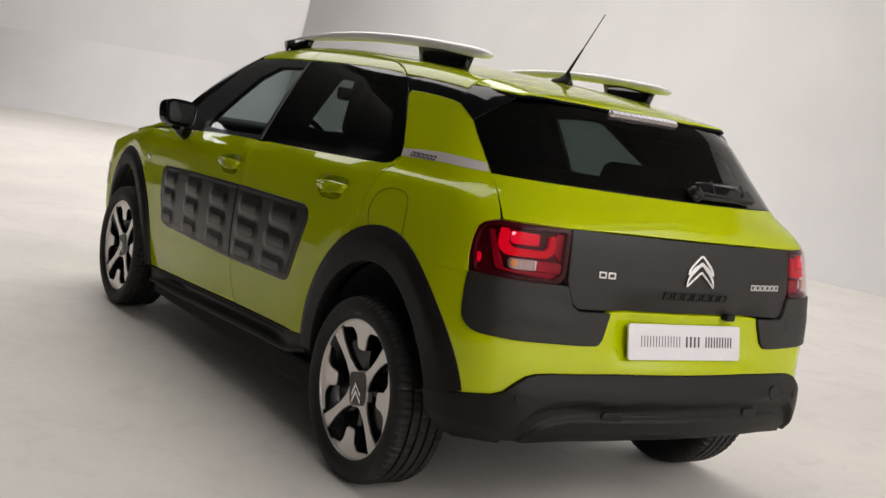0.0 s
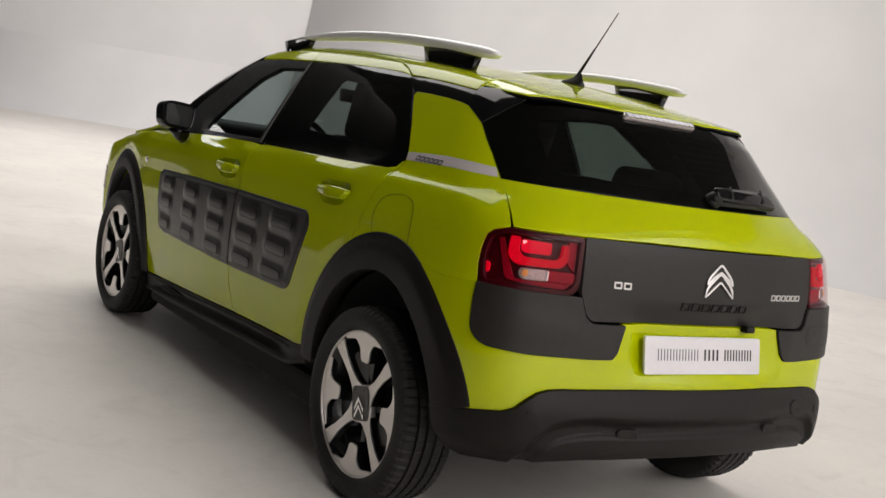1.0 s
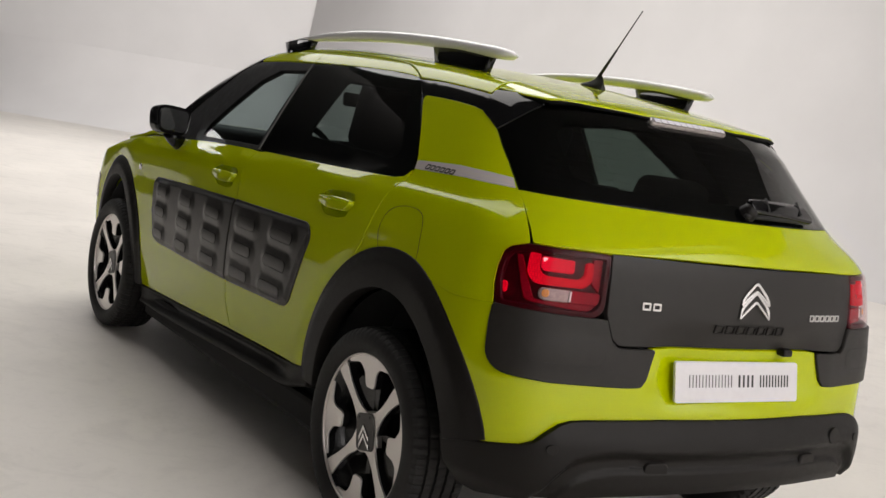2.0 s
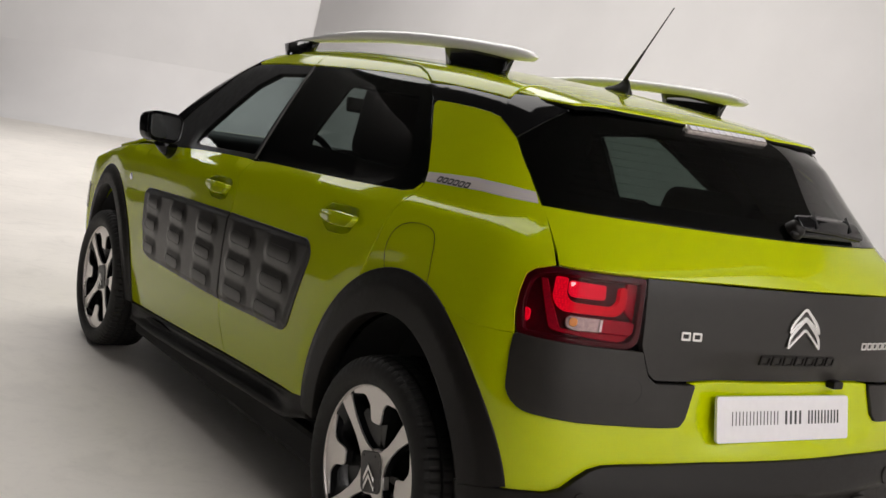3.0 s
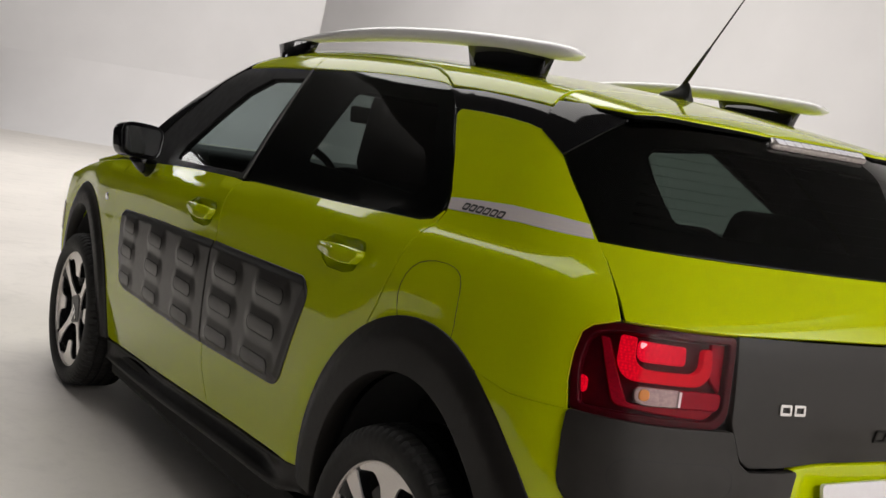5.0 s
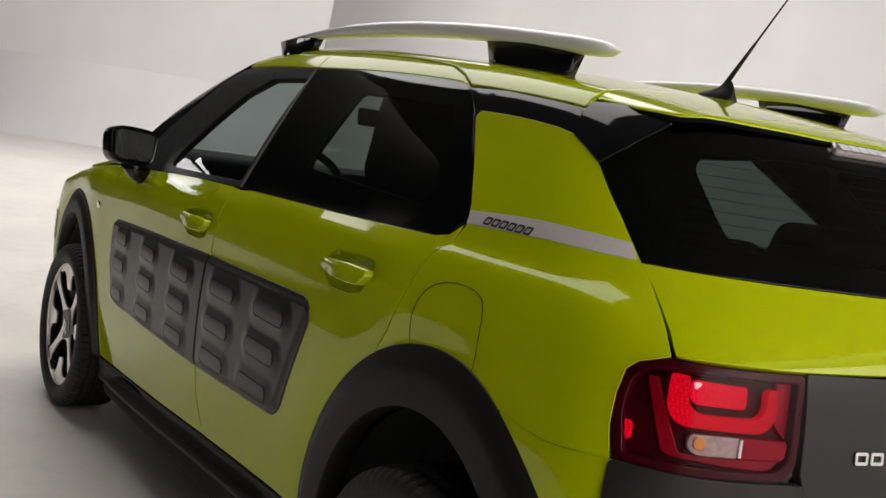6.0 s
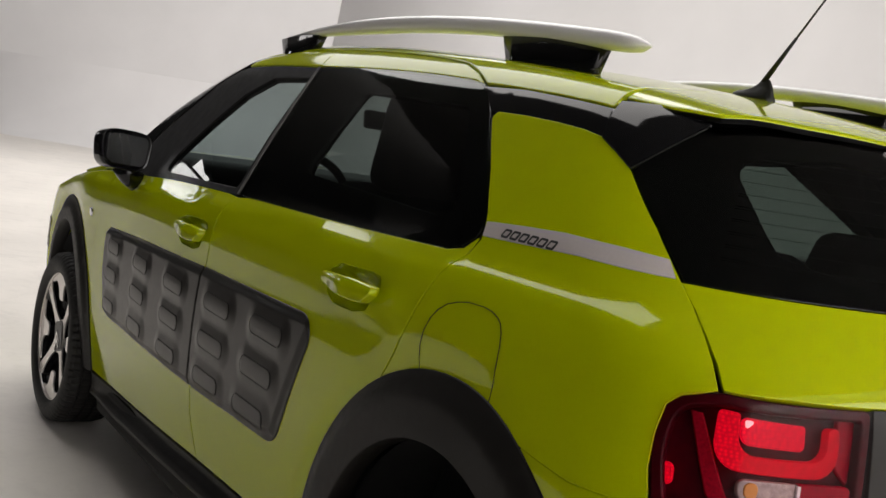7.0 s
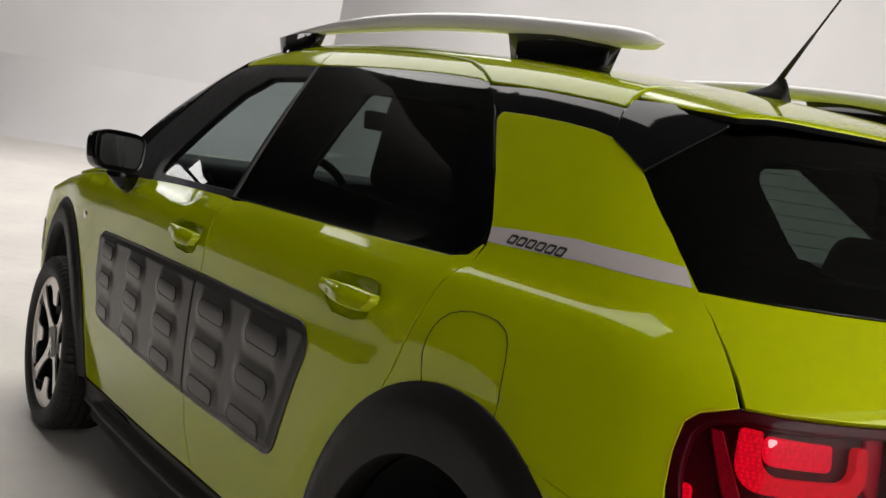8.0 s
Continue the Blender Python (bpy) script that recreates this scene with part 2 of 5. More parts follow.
def above(x, y, off=0.0):
    """The same for places seen from above."""
    x, y = np.asarray(x, float), np.asarray(y, float)
    start = np.stack([x, y, 0 * x + 1.7], -1)
    p = meet(start, np.tile([0, 0, -1.0], (len(x), 1)), 1.2, 60)
    nn = normal(p)
    return p + nn * np.reshape(off, (-1, 1)), nn
# ---- building helpers ----
from mathutils.geometry import delaunay_2d_cdt


def part(name, data, mat, parent=None, label=""):
    """Links mesh data (a bmesh or a mesh) as one object under a thing or a part."""
    if isinstance(data, bmesh.types.BMesh):
        me = bpy.data.meshes.new(name)
        data.to_mesh(me)
        data.free()
    else:
        me = data
    if mat and not me.materials:
        me.materials.append(mat)
    ob = new(name, me)
    if parent:
        ob.parent = parent
    if label:
        ob["label"] = label
    return ob


def smooth(bm):
    for f in bm.faces:
        f.smooth = True
    return bm


def rounded(pts, step=0.03):
    """A closed outline from corners (u, v, radius): rounds the corners and divides the long edges."""
    pts = [(p[0], p[1], p[2] if len(p) > 2 else 0.0) for p in pts]
    out = []
    n = len(pts)
    for i in range(n):
        a, b, c = (np.array(pts[(i + k) % n][:2]) for k in (-1, 0, 1))
        r = pts[i][2]
        ab, cb = a - b, c - b
        la, lc = np.linalg.norm(ab), np.linalg.norm(cb)
        ab, cb = ab / la, cb / lc
        ang = math.acos(np.clip(ab @ cb, -1, 1))
        if r <= 0 or ang > math.pi - 0.05:
            out.append(b)
            continue
        d = min(r / math.tan(ang / 2), la * 0.49, lc * 0.49)
        p, q = b + ab * d, b + cb * d
        k = max(3, int((math.pi - ang) / 0.22))
        for j in range(k + 1):
            t = j / k
            w = math.sin(ang / 2)  # rational quadratic: a true arc
            x = ((1 - t) ** 2 * p + 2 * t * (1 - t) * w * b + t * t * q) / ((1 - t) ** 2 + 2 * t * (1 - t) * w + t * t)
            out.append(x)
    fine = []
    for i, p in enumerate(out):
        q = out[(i + 1) % len(out)]
        k = max(1, int(np.linalg.norm(q - p) / step + 0.5))
        fine += [p + (q - p) * j / k for j in range(k)]
    keep = [p for i, p in enumerate(fine) if np.linalg.norm(p - fine[i - 1]) > 1e-5]
    a = np.array(keep)
    x, y = a.T
    if np.sum(x * np.roll(y, -1) - y * np.roll(x, -1)) < 0:
        a = a[::-1]
    return a


def inside(poly, pts):
    x, y = pts[:, 0], pts[:, 1]
    hit = np.zeros(len(pts), bool)
    for (x0, y0), (x1, y1) in zip(poly, np.roll(poly, -1, 0)):
        if y0 != y1:
            hit ^= ((y0 > y) != (y1 > y)) & (x < (x1 - x0) * (y - y0) / (y1 - y0) + x0)
    return hit


def near(poly, pts, d):
    """Which points lie closer than d to the outline."""
    q = np.concatenate([poly + (np.roll(poly, -1, 0) - poly) * t for t in (0, 0.5)])
    out = np.zeros(len(pts), bool)
    for i in range(0, len(pts), 2000):
        out[i:i + 2000] = (((pts[i:i + 2000, None] - q[None]) ** 2).sum(-1) < d * d).any(1)
    return out


def outward(poly):
    t = np.roll(poly, -1, 0) - np.roll(poly, 1, 0)
    t /= np.linalg.norm(t, axis=1, keepdims=True)
    return np.stack([t[:, 1], -t[:, 0]], -1)


def sheet(name, outline, place, mat, parent, off=0.0, depth=0.02, step=0.03, edge=0.003, holes=(), label="", flip=False, back=False):
    """A panel on a curved surface: an outline in the surface's own two coordinates, filled, laid on it by place(u, v, off), with a rounded edge and a flange turned inward.
    off: a height over the surface, or a function of u and v."""
    polys = [rounded(outline, step)] + [rounded(h, step)[::-1] for h in holes]
    lo, hi = polys[0].min(0), polys[0].max(0)
    gx, gy = np.meshgrid(np.arange(lo[0], hi[0], step), np.arange(lo[1], hi[1], step))
    gx[1::2] += step / 2
    grid = np.stack([gx.ravel(), gy.ravel()], -1)
    ok = inside(polys[0], grid) & ~near(polys[0], grid, step * 0.55)
    for h in polys[1:]:
        ok &= ~inside(h, grid) & ~near(h, grid, step * 0.55)
    grid = grid[ok]
    rings, base = [], 0
    for p in polys:
        rings.append((base, len(p)))
        base += len(p)
    flat = np.concatenate(polys + [grid])
    edges = [(b + i, b + (i + 1) % n) for b, n in rings for i in range(n)]
    vs, _, fs, orig, _, _ = delaunay_2d_cdt([Vector(p) for p in flat], edges, [], 0, 1e-7)
    vs = np.array([tuple(v) for v in vs])
    fs = [f for f in fs if len(set(f)) > 2]
    cen = np.array([vs[list(f)].mean(0) for f in fs])
    ok = inside(polys[0], cen)
    for h in polys[1:]:
        ok &= ~inside(h, cen)
    fs = [tuple(f) for f, o in zip(fs, ok) if o]
    height = off if callable(off) else (lambda u, v: np.full(len(u), float(off)))
    P, N = place(vs[:, 0], vs[:, 1], height(vs[:, 0], vs[:, 1]))
    if callable(off):  # normals from the raised form
        e = 5e-4
        du = place(vs[:, 0] + e, vs[:, 1], height(vs[:, 0] + e, vs[:, 1]))[0] - place(vs[:, 0] - e, vs[:, 1], height(vs[:, 0] - e, vs[:, 1]))[0]
        dv = place(vs[:, 0], vs[:, 1] + e, height(vs[:, 0], vs[:, 1] + e))[0] - place(vs[:, 0], vs[:, 1] - e, height(vs[:, 0], vs[:, 1] - e))[0]
        M = np.cross(du, dv)
        M *= np.sign((M * N).sum(1))[:, None]
        N = M / np.maximum(np.linalg.norm(M, axis=1, keepdims=True), 1e-12)
    verts, norms, faces = [P], [N], list(fs)
    count = len(P)
    lookup = {}
    for i, o in enumerate(orig):
        for k in o:
            lookup[k] = i
    for (b, n), poly in zip(rings, polys):
        out = outward(poly)
        h0 = height(poly[:, 0], poly[:, 1])
        first = [lookup[b + i] for i in range(n)]
        q = poly + out * edge
        P1, N1 = place(q[:, 0], q[:, 1], h0 - edge)
        P0 = P[first]
        side = P1 - P0 + N1 * edge
        side /= np.maximum(np.linalg.norm(side, axis=1, keepdims=True), 1e-9)
        P2, _ = place(q[:, 0], q[:, 1], h0 - depth)
        mid = N1 * 0.45 + side * 0.9
        verts += [P1, P2]
        norms += [mid / np.linalg.norm(mid, axis=1, keepdims=True), side]
        for i in range(n):
            j = (i + 1) % n
            faces += [(first[i], count + i, count + j), (first[i], count + j, first[j])]
            faces += [(count + i, count + n + i, count + n + j, count + j)]
        count += 2 * n
    V, Nn = np.concatenate(verts), np.concatenate(norms)
    a, b_, c = (V[[f[k] for f in fs]] for k in range(3))
    turn = (np.cross(b_ - a, c - a) * N[[f[0] for f in fs]]).sum() < 0
    if turn:
        faces = [f[::-1] for f in faces]
    me = bpy.data.meshes.new(name)
    me.from_pydata(V.tolist(), [], faces)
    me.polygons.foreach_set("use_smooth", [True] * len(me.polygons))
    me.update()
    me.normals_split_custom_set_from_vertices(Nn.tolist())
    return part(name, me, mat, parent, label)


def wrapped(sign=1):
    return lambda u, v, off: wrap(np.asarray(u) * sign, v, off)


def two(name, outline, mat, parent, **k):
    """The same panel on the left and on the right."""
    a = sheet(name, outline, wrapped(1), mat, parent, **k)
    b = sheet(name, outline, wrapped(-1), mat, parent, **k)
    return a, b


def mirrored(pts):
    """A whole outline from its left half."""
    return list(pts) + [(-p[0], *p[1:]) for p in reversed(pts)]


def box(bm, size, m, bevel=0.0, seg=2):
    r = bmesh.ops.create_cube(bm, size=1.0, matrix=m @ Matrix.Diagonal((*size, 1)))
    if bevel:
        es = list({e for v in r["verts"] for e in v.link_edges})
        bmesh.ops.bevel(bm, geom=es, offset=bevel, segments=seg, profile=0.6, affect="EDGES")
    return bm


def lathe(profile, seg, m=Matrix(), closed=False, shape=None):
    """A turned body about the x axis: profile of (along, radius). shape(i, j, x, r): changes a vertex."""
    bm = bmesh.new()
    rows = []
    for j in range(seg):
        a = 2 * math.pi * j / seg
        row = []
        for i, (x, r) in enumerate(profile):
            if shape:
                x, r, da = shape(i, j, x, r)
            else:
                da = 0
            row.append(bm.verts.new(m @ Vector((x, r * math.cos(a + da), r * math.sin(a + da)))))
        rows.append(row)
    k = len(profile)
    for j in range(seg):
        p, q = rows[j], rows[(j + 1) % seg]
        for i in range(k if closed else k - 1):
            bm.faces.new((p[i], p[(i + 1) % k], q[(i + 1) % k], q[i]))
    bmesh.ops.recalc_face_normals(bm, faces=bm.faces[:])
    return smooth(bm)


def slab(pts, lift, thick, bevel=0.004, m=Matrix()):
    """A flat piece from an outline (u, v): lift(u, v) gives its face's height, with thickness and bevelled front edges."""
    bm = bmesh.new()
    top = [bm.verts.new(m @ Vector((lift(u, v), u, v))) for u, v in pts]
    low = [bm.verts.new(m @ Vector((lift(u, v) + thick, u, v))) for u, v in pts]
    f = bm.faces.new(top)
    bm.faces.new(low[::-1])
    n = len(pts)
    for i in range(n):
        bm.faces.new((top[i], low[i], low[(i + 1) % n], top[(i + 1) % n]))
    bmesh.ops.recalc_face_normals(bm, faces=bm.faces[:])
    if bevel:
        bmesh.ops.bevel(bm, geom=list(f.edges), offset=bevel, segments=2, profile=0.5, affect="EDGES")
    return bm


def tube(points, radii, seg=10):
    """A round bar through points."""
    bm = bmesh.new()
    pts = [Vector(p) for p in points]
    rows = []
    for i, p in enumerate(pts):
        d = (pts[min(i + 1, len(pts) - 1)] - pts[max(i - 1, 0)]).normalized()
        q = d.to_track_quat("Z", "Y")
        r = radii[i] if isinstance(radii, (list, tuple)) else radii
        rows.append([bm.verts.new(p + q @ Vector((r * math.cos(a), r * math.sin(a), 0))) for a in np.linspace(0, 2 * math.pi, seg, endpoint=False)])
    for a, b in zip(rows, rows[1:]):
        for j in range(seg):
            bm.faces.new((a[j], a[(j + 1) % seg], b[(j + 1) % seg], b[j]))
    bm.faces.new(rows[0][::-1])
    bm.faces.new(rows[-1])
    return smooth(bm)


def empty(name):
    return new(name, None)

# ---- the studio ----
COVE = [(11.38, -8.0), (9.28, 1.74), (6.63, 17.78), (-3.0, 24.64)]  # where the curved foot of the white wall begins
RISE, BEND, HIGH = 1.6, 1.6, 7.5


def sweep_wall():
    pts = [Vector((*p, 0)) for p in COVE]
    dirs = [(b - a).normalized() for a, b in zip(pts, pts[1:])]
    outs = [Vector((d.y, -d.x, 0)) for d in dirs]
    bm = bmesh.new()
    ends = []
    for i, p in enumerate(pts):
        if i in (0, len(pts) - 1):
            ends.append(outs[min(i, len(outs) - 1)])
        else:
            o = (outs[i - 1] + outs[i]).normalized()
            ends.append(o / o.dot(outs[i]))
    for k in range(len(dirs)):  # each straight length has its own edges and bend, so that the corners stay crisp
        bend = BEND * (2.8 if k < 2 else 1.0)
        prof = [(RISE * math.sin(a), bend * (1 - math.cos(a))) for a in np.linspace(0, math.pi / 2, 25)] + [(RISE, HIGH), (RISE + 0.2, HIGH), (RISE + 0.2, -0.2), (0, -0.2)]
        a, b = ([bm.verts.new(pts[i] + ends[i] * u + Vector((0, 0, v))) for u, v in prof] for i in (k, k + 1))
        for j in range(len(prof)):
            f = bm.faces.new((a[j], a[(j + 1) % len(prof)], b[(j + 1) % len(prof)], b[j]))
            f.smooth = j < 24
        bm.faces.new(a)
        bm.faces.new(b[::-1])
    bmesh.ops.recalc_face_normals(bm, faces=bm.faces[:])
    return bm


tagged(part("wall_cove", sweep_wall(), WHITE), "white painted studio wall with a curved foot", "wall", kind="structure")


def prism(pts, z0, z1):
    bm = bmesh.new()
    lo, hi = ([bm.verts.new((*p, z)) for p in pts] for z in (z0, z1))
    bm.faces.new(lo[::-1])
    bm.faces.new(hi)
    n = len(pts)
    for i in range(n):
        bm.faces.new((lo[i], lo[(i + 1) % n], hi[(i + 1) % n], hi[i]))
    bmesh.ops.recalc_face_normals(bm, faces=bm.faces[:])
    return bm


tagged(part("floor", prism(COVE + [(-2.2, 12.0), (-3.5, 6.0), (-4.3, -8.0)], -0.2, 0.0), FLOOR), "white painted studio floor with faint scuffs", "floor", kind="structure")
# unseen floor, kept dark so that the car's left side mirrors dark
tagged(part("floor_side", prism([(-3.0, 24.64), (-13.0, 31.8), (-13.0, -8.0), (-4.3, -8.0), (-3.5, 6.0), (-2.2, 12.0)], -0.2, -0.004), SIDE_FLOOR), "dark studio floor, out of view", "floor", kind="structure")
# unseen; takes over from the white wall to darken the doors' reflections
tagged(part("wall_far", prism([(-3.0, 24.64), (-2.07, 25.94), (-12.2, 33.2), (-13.2, 31.9)], 0, HIGH), DRAPE), "dark grey studio wall, out of view", "wall", kind="structure")
tagged(part("wall_side", prism([(-13.2, 31.8), (-13.0, 31.8), (-13.0, -8), (-13.2, -8)], 0, HIGH), DRAPE), "dark grey studio wall, out of view", "wall", kind="structure")
# unseen; white as a reflector that throws light onto the car's tail
tagged(part("wall_back", prism([(-4.5, -8.2), (13.5, -8.2), (13.5, -8.0), (-4.5, -8.0)], 0, HIGH), WHITE), "white painted studio wall", "wall", kind="structure")
# unseen; left part kept dark to hold fill light off the left side
tagged(part("wall_back_dark", prism([(-13.2, -8.2), (-4.5, -8.2), (-4.5, -8.0), (-13.2, -8.0)], 0, HIGH), DRAPE), "dark grey studio wall, out of view", "wall", kind="structure")
tagged(part("ceiling", prism([(-13.2, -8.2), (13.5, -8.2), (13.5, 33.5), (-13.2, 33.5)], HIGH, HIGH + 0.2), CEILING), "dark grey studio ceiling", "ceiling", kind="structure")


# a softbox on a stand, ahead of the car and out of view but mirrored in its side
def softbox(x, y, turn, low, tall, wide):
    b = bmesh.new()
    bmesh.ops.create_cone(b, cap_ends=True, segments=10, radius1=0.015, radius2=0.012, depth=low + tall * 0.5, matrix=pose(0, 0.05, low / 2 + tall * 0.25))
    for k in range(3):
        a = 2 * math.pi * k / 3
        box(b, (0.5, 0.02, 0.02), pose(0.22 * math.cos(a), 0.05 + 0.22 * math.sin(a), 0.012, 0, 0, math.degrees(a)))
    stand = tagged(part("softbox", b, DRAPE), "black softbox on a stand with two lit panels", "studio light")
    stand.matrix_basis = pose(x, y, 0, 0, 0, turn)
    for cx, w in ((-wide * 0.33, wide * 0.30), (wide * 0.17, wide * 0.62)):
        q = bmesh.new()
        box(q, (w, 0.03, tall), pose(cx, -0.05, low + tall / 2), 0.01)
        part("lit_panel", q, BOXWHITE, stand)
    q = bmesh.new()
    box(q, (wide + 0.08, 0.06, tall + 0.08), pose(0, 0.01, low + tall / 2), 0.02)
    part("backing", q, DRAPE, stand)
    return stand


softbox(-2.85, 9.3, -16, 2.28, 0.55, 0.62)
# ---- the car ----
car = tagged(empty("car"), "yellow-green five-door hatchback with grey plastic door pads", "car")


def S(y):
    """The wrap's s for a place along the side."""
    return FLAT + ROUND + (y - BACK) / LONG


AXLE, BASE = 0.316, 2.595
GAP = 0.0035
# wheel arches: centre, half width and height of the cladding's outer and inner edges, in wrap units
ARCHES = {"rear": (S(-0.008), 0.325, 0.511, 0.570, 0.400, 0.447), "front": (S(2.595) + 0.095, 0.325, 0.490, 0.522, 0.40, 0.430)}


def arc(which, a0, a1, n, inner=0, more=0.0):
    """Points of a wheel arch; angles in degrees from ahead, upward."""
    cu, cv, *r = ARCHES[which]
    a_, b_ = r[2 * inner] + more, r[2 * inner + 1] + more
    lead = 0.80 if which == "front" else 1.0  # the front arch is shorter ahead of its top
    return [(cu + a_ * math.cos(math.radians(a)) * (lead if a < 90 else 1.0), cv + b_ * math.sin(math.radians(a))) for a in np.linspace(a0, a1, n)]


BELT = curve([1.35, 1.8, 2.40, 2.89, 3.1, 3.40], [1.098, 1.082, 1.065, 1.040, 1.023, 1.000])
EAVES = curve([1.60, 1.80, 2.05, 2.43, 2.70, 2.95], [1.421, 1.431, 1.435, 1.431, 1.423, 1.405])
SEAM = curve([1.60, 1.69, 1.76, 1.89, 2.11, 2.44, 2.65, 2.95], [1.402, 1.443, 1.462, 1.475, 1.485, 1.484, 1.474, 1.438])


def along(f, a, b, n):
    return [(s, float(f(s))) for s in np.linspace(a, b, n)]


QUARTER = [(1.545, 1.364), (1.437, 1.257), (1.368, 1.175), (1.350, 1.143), (1.346, 1.128), (1.356, 1.097), (1.380, 1.056), (1.411, 0.989), (1.444, 0.925), (1.464, 0.884)]
HATCH = [(1.207, 1.341), (1.163, 1.321), (1.069, 1.271), (0.954, 1.207), (0.897, 1.168), (0.862, 1.141), (0.820, 1.108), (0.788, 1.077), (0.767, 1.047), (0.752, 1.016)]
LAMP = [(0.752, 1.01, 0.02), (0.815, 0.994, 0.04), (0.822, 0.922, 0.1), (0.806, 0.845, 0.012), (0.70, 0.845), (0.538, 0.842, 0.035), (0.534, 1.01, 0.008)]


def move(pts, du, dv=0.0):
    return [(p[0] + du, p[1] + dv, *p[2:]) for p in pts]


# rear quarter: from the door seam round to the tailgate
quarter = ([(1.545 - GAP, 1.364, 0.01)] + [(s - GAP, z) for s, z in QUARTER[1:]] + arc('rear', 63, 114.5, 12)
           + [(0.93, 0.833), (0.812, 0.843), (0.8225, 0.892), (0.8235, 0.942), (0.817, 0.982), (0.80, 0.998), (0.752 + GAP, 1.014)]
           + [(s + GAP, z) for s, z in HATCH[::-1][1:-1]] + [(1.207, 1.341, 0.05), (1.26, 1.350), (1.337, 1.357), (1.434, 1.362)])
two("rear_quarter_panel", quarter, PAINT, car, step=0.025, edge=0.0012, depth=0.004)

# doors
SPLIT = [(2.400, 1.061), (2.430, 1.0), (2.455, 0.872), (2.457, 0.70), (2.457, 0.54), (2.445, 0.47), (2.418, 0.42), (2.388, 0.366)]
door_r = ([(1.349 + GAP, 1.128)] + [(s + GAP, z) for s, z in QUARTER[5:]] + arc('rear', 62, 6, 12) + [(1.90, 0.385), (2.18, 0.375)]
          + [(s - GAP, z) for s, z in SPLIT[::-1]] + along(BELT, 2.33, 1.42, 12) + [(1.375, 1.105)])
door_f = ([(s + GAP, z) for s, z in SPLIT] + [(2.6, 0.354), (2.85, 0.338), (3.18, 0.316), (3.46, 0.299), (3.53, 0.296)] + arc('front', 180, 146, 9, 0, 0.001) + [(3.585, 0.72), (3.54, 0.85), (3.47, 0.95), (3.40, 1.002)] + along(BELT, 3.3, 2.47, 10))
BOWLS = [[(1.763, 0.993, 0.02), (1.723, 1.011, 0.02), (1.594, 1.018), (1.557, 1.014, 0.01), (1.548, 1.000, 0.01), (1.556, 0.982), (1.59, 0.938, 0.02), (1.638, 0.926, 0.04), (1.726, 0.924, 0.02), (1.766, 0.945, 0.02)],
         [(2.692, 0.957, 0.02), (2.650, 0.974, 0.02), (2.520, 0.982), (2.484, 0.978, 0.01), (2.476, 0.965, 0.01), (2.484, 0.947), (2.520, 0.903, 0.02), (2.568, 0.892, 0.04), (2.655, 0.892, 0.02), (2.694, 0.912, 0.02)]]
two("rear_door", door_r, PAINT, car, step=0.025, holes=[BOWLS[0]], edge=0.0012, depth=0.004)
two("front_door", door_f, PAINT, car, step=0.025, holes=[BOWLS[1]], edge=0.0012, depth=0.004)


def bowl_depth(c, w, h):
    def f(u, v):
        return -0.001 - 0.026 * step01(1.15, 0.25, np.sqrt(((np.abs(u) - c[0]) / w) ** 4 + ((v - c[1]) / h) ** 4) ** 0.5)
    return f


for line, c in zip(BOWLS, ((1.657, 0.971), (2.585, 0.937))):
    two("handle_bowl", [((p[0] - c[0]) * 1.03 + c[0], (p[1] - c[1]) * 1.05 + c[1], *p[2:]) for p in line], PAINT, car, off=bowl_depth(c, 0.112, 0.050), step=0.008, depth=0.003, edge=0.001)
    line = [(c[0] + u * 0.97, c[1] + 0.002 + v * 0.74, r) for u, v, r in ((0.128, -0.011, 0.010), (0.130, 0.010, 0.012), (0.07, 0.016, 0.0), (-0.035, 0.024, 0.0), (-0.126, 0.024, 0.006), (-0.130, 0.012, 0.004), (-0.104, -0.014, 0.008), (-0.054, -0.019, 0.02), (0.067, -0.018, 0.0))]
    two("door_handle", line, PAINT, car, off=lambda u, v, c=c: 0.008 + 0.028 * step01(c[0] + 0.14, c[0] - 0.02, np.abs(u)) - 0.006 * step01(c[1] + 0.008, c[1] + 0.024, v), step=0.012, depth=0.022, edge=0.003)
fender = ([(3.40 + GAP, 1.0), (3.47 + GAP, 0.95), (3.54 + GAP, 0.85), (3.585 + GAP, 0.72)]
          + arc('front', 145.5, 5, 26) + [(4.62, 0.36), (4.70, 0.52), (4.70, 0.70, 0.05), (4.55, 0.79), (4.35, 0.85), (4.1, 0.91), (3.85, 0.955), (3.6, 0.985)])
two("front_wing", fender, PAINT, car, step=0.025, edge=0.002)

for name, line in (("quarter_lining", quarter), ("door_lining", door_r), ("door_lining", door_f)):
    two(name, move(line, 0, 0.022), TRIM, car, off=-0.035, step=0.06, depth=-0.012, edge=0.0)

# frames over the doors
two("door_frame", [(2.43 - GAP, float(EAVES(2.43)) + GAP)] + [(s, z + GAP) for s, z in along(EAVES, 2.38, 1.675, 9)] + [(1.645, 1.421)] + [(s, z - GAP) for s, z in along(SEAM, 1.695, 2.43 - GAP, 10)], PAINT, car, step=0.011, depth=0.015)
two("door_frame", [(s, z + GAP) for s, z in along(EAVES, 2.93, 2.43 + GAP, 7)] + [(s, z - GAP) for s, z in along(SEAM, 2.43 + GAP, 2.93, 7)], PAINT, car, step=0.011, depth=0.015)

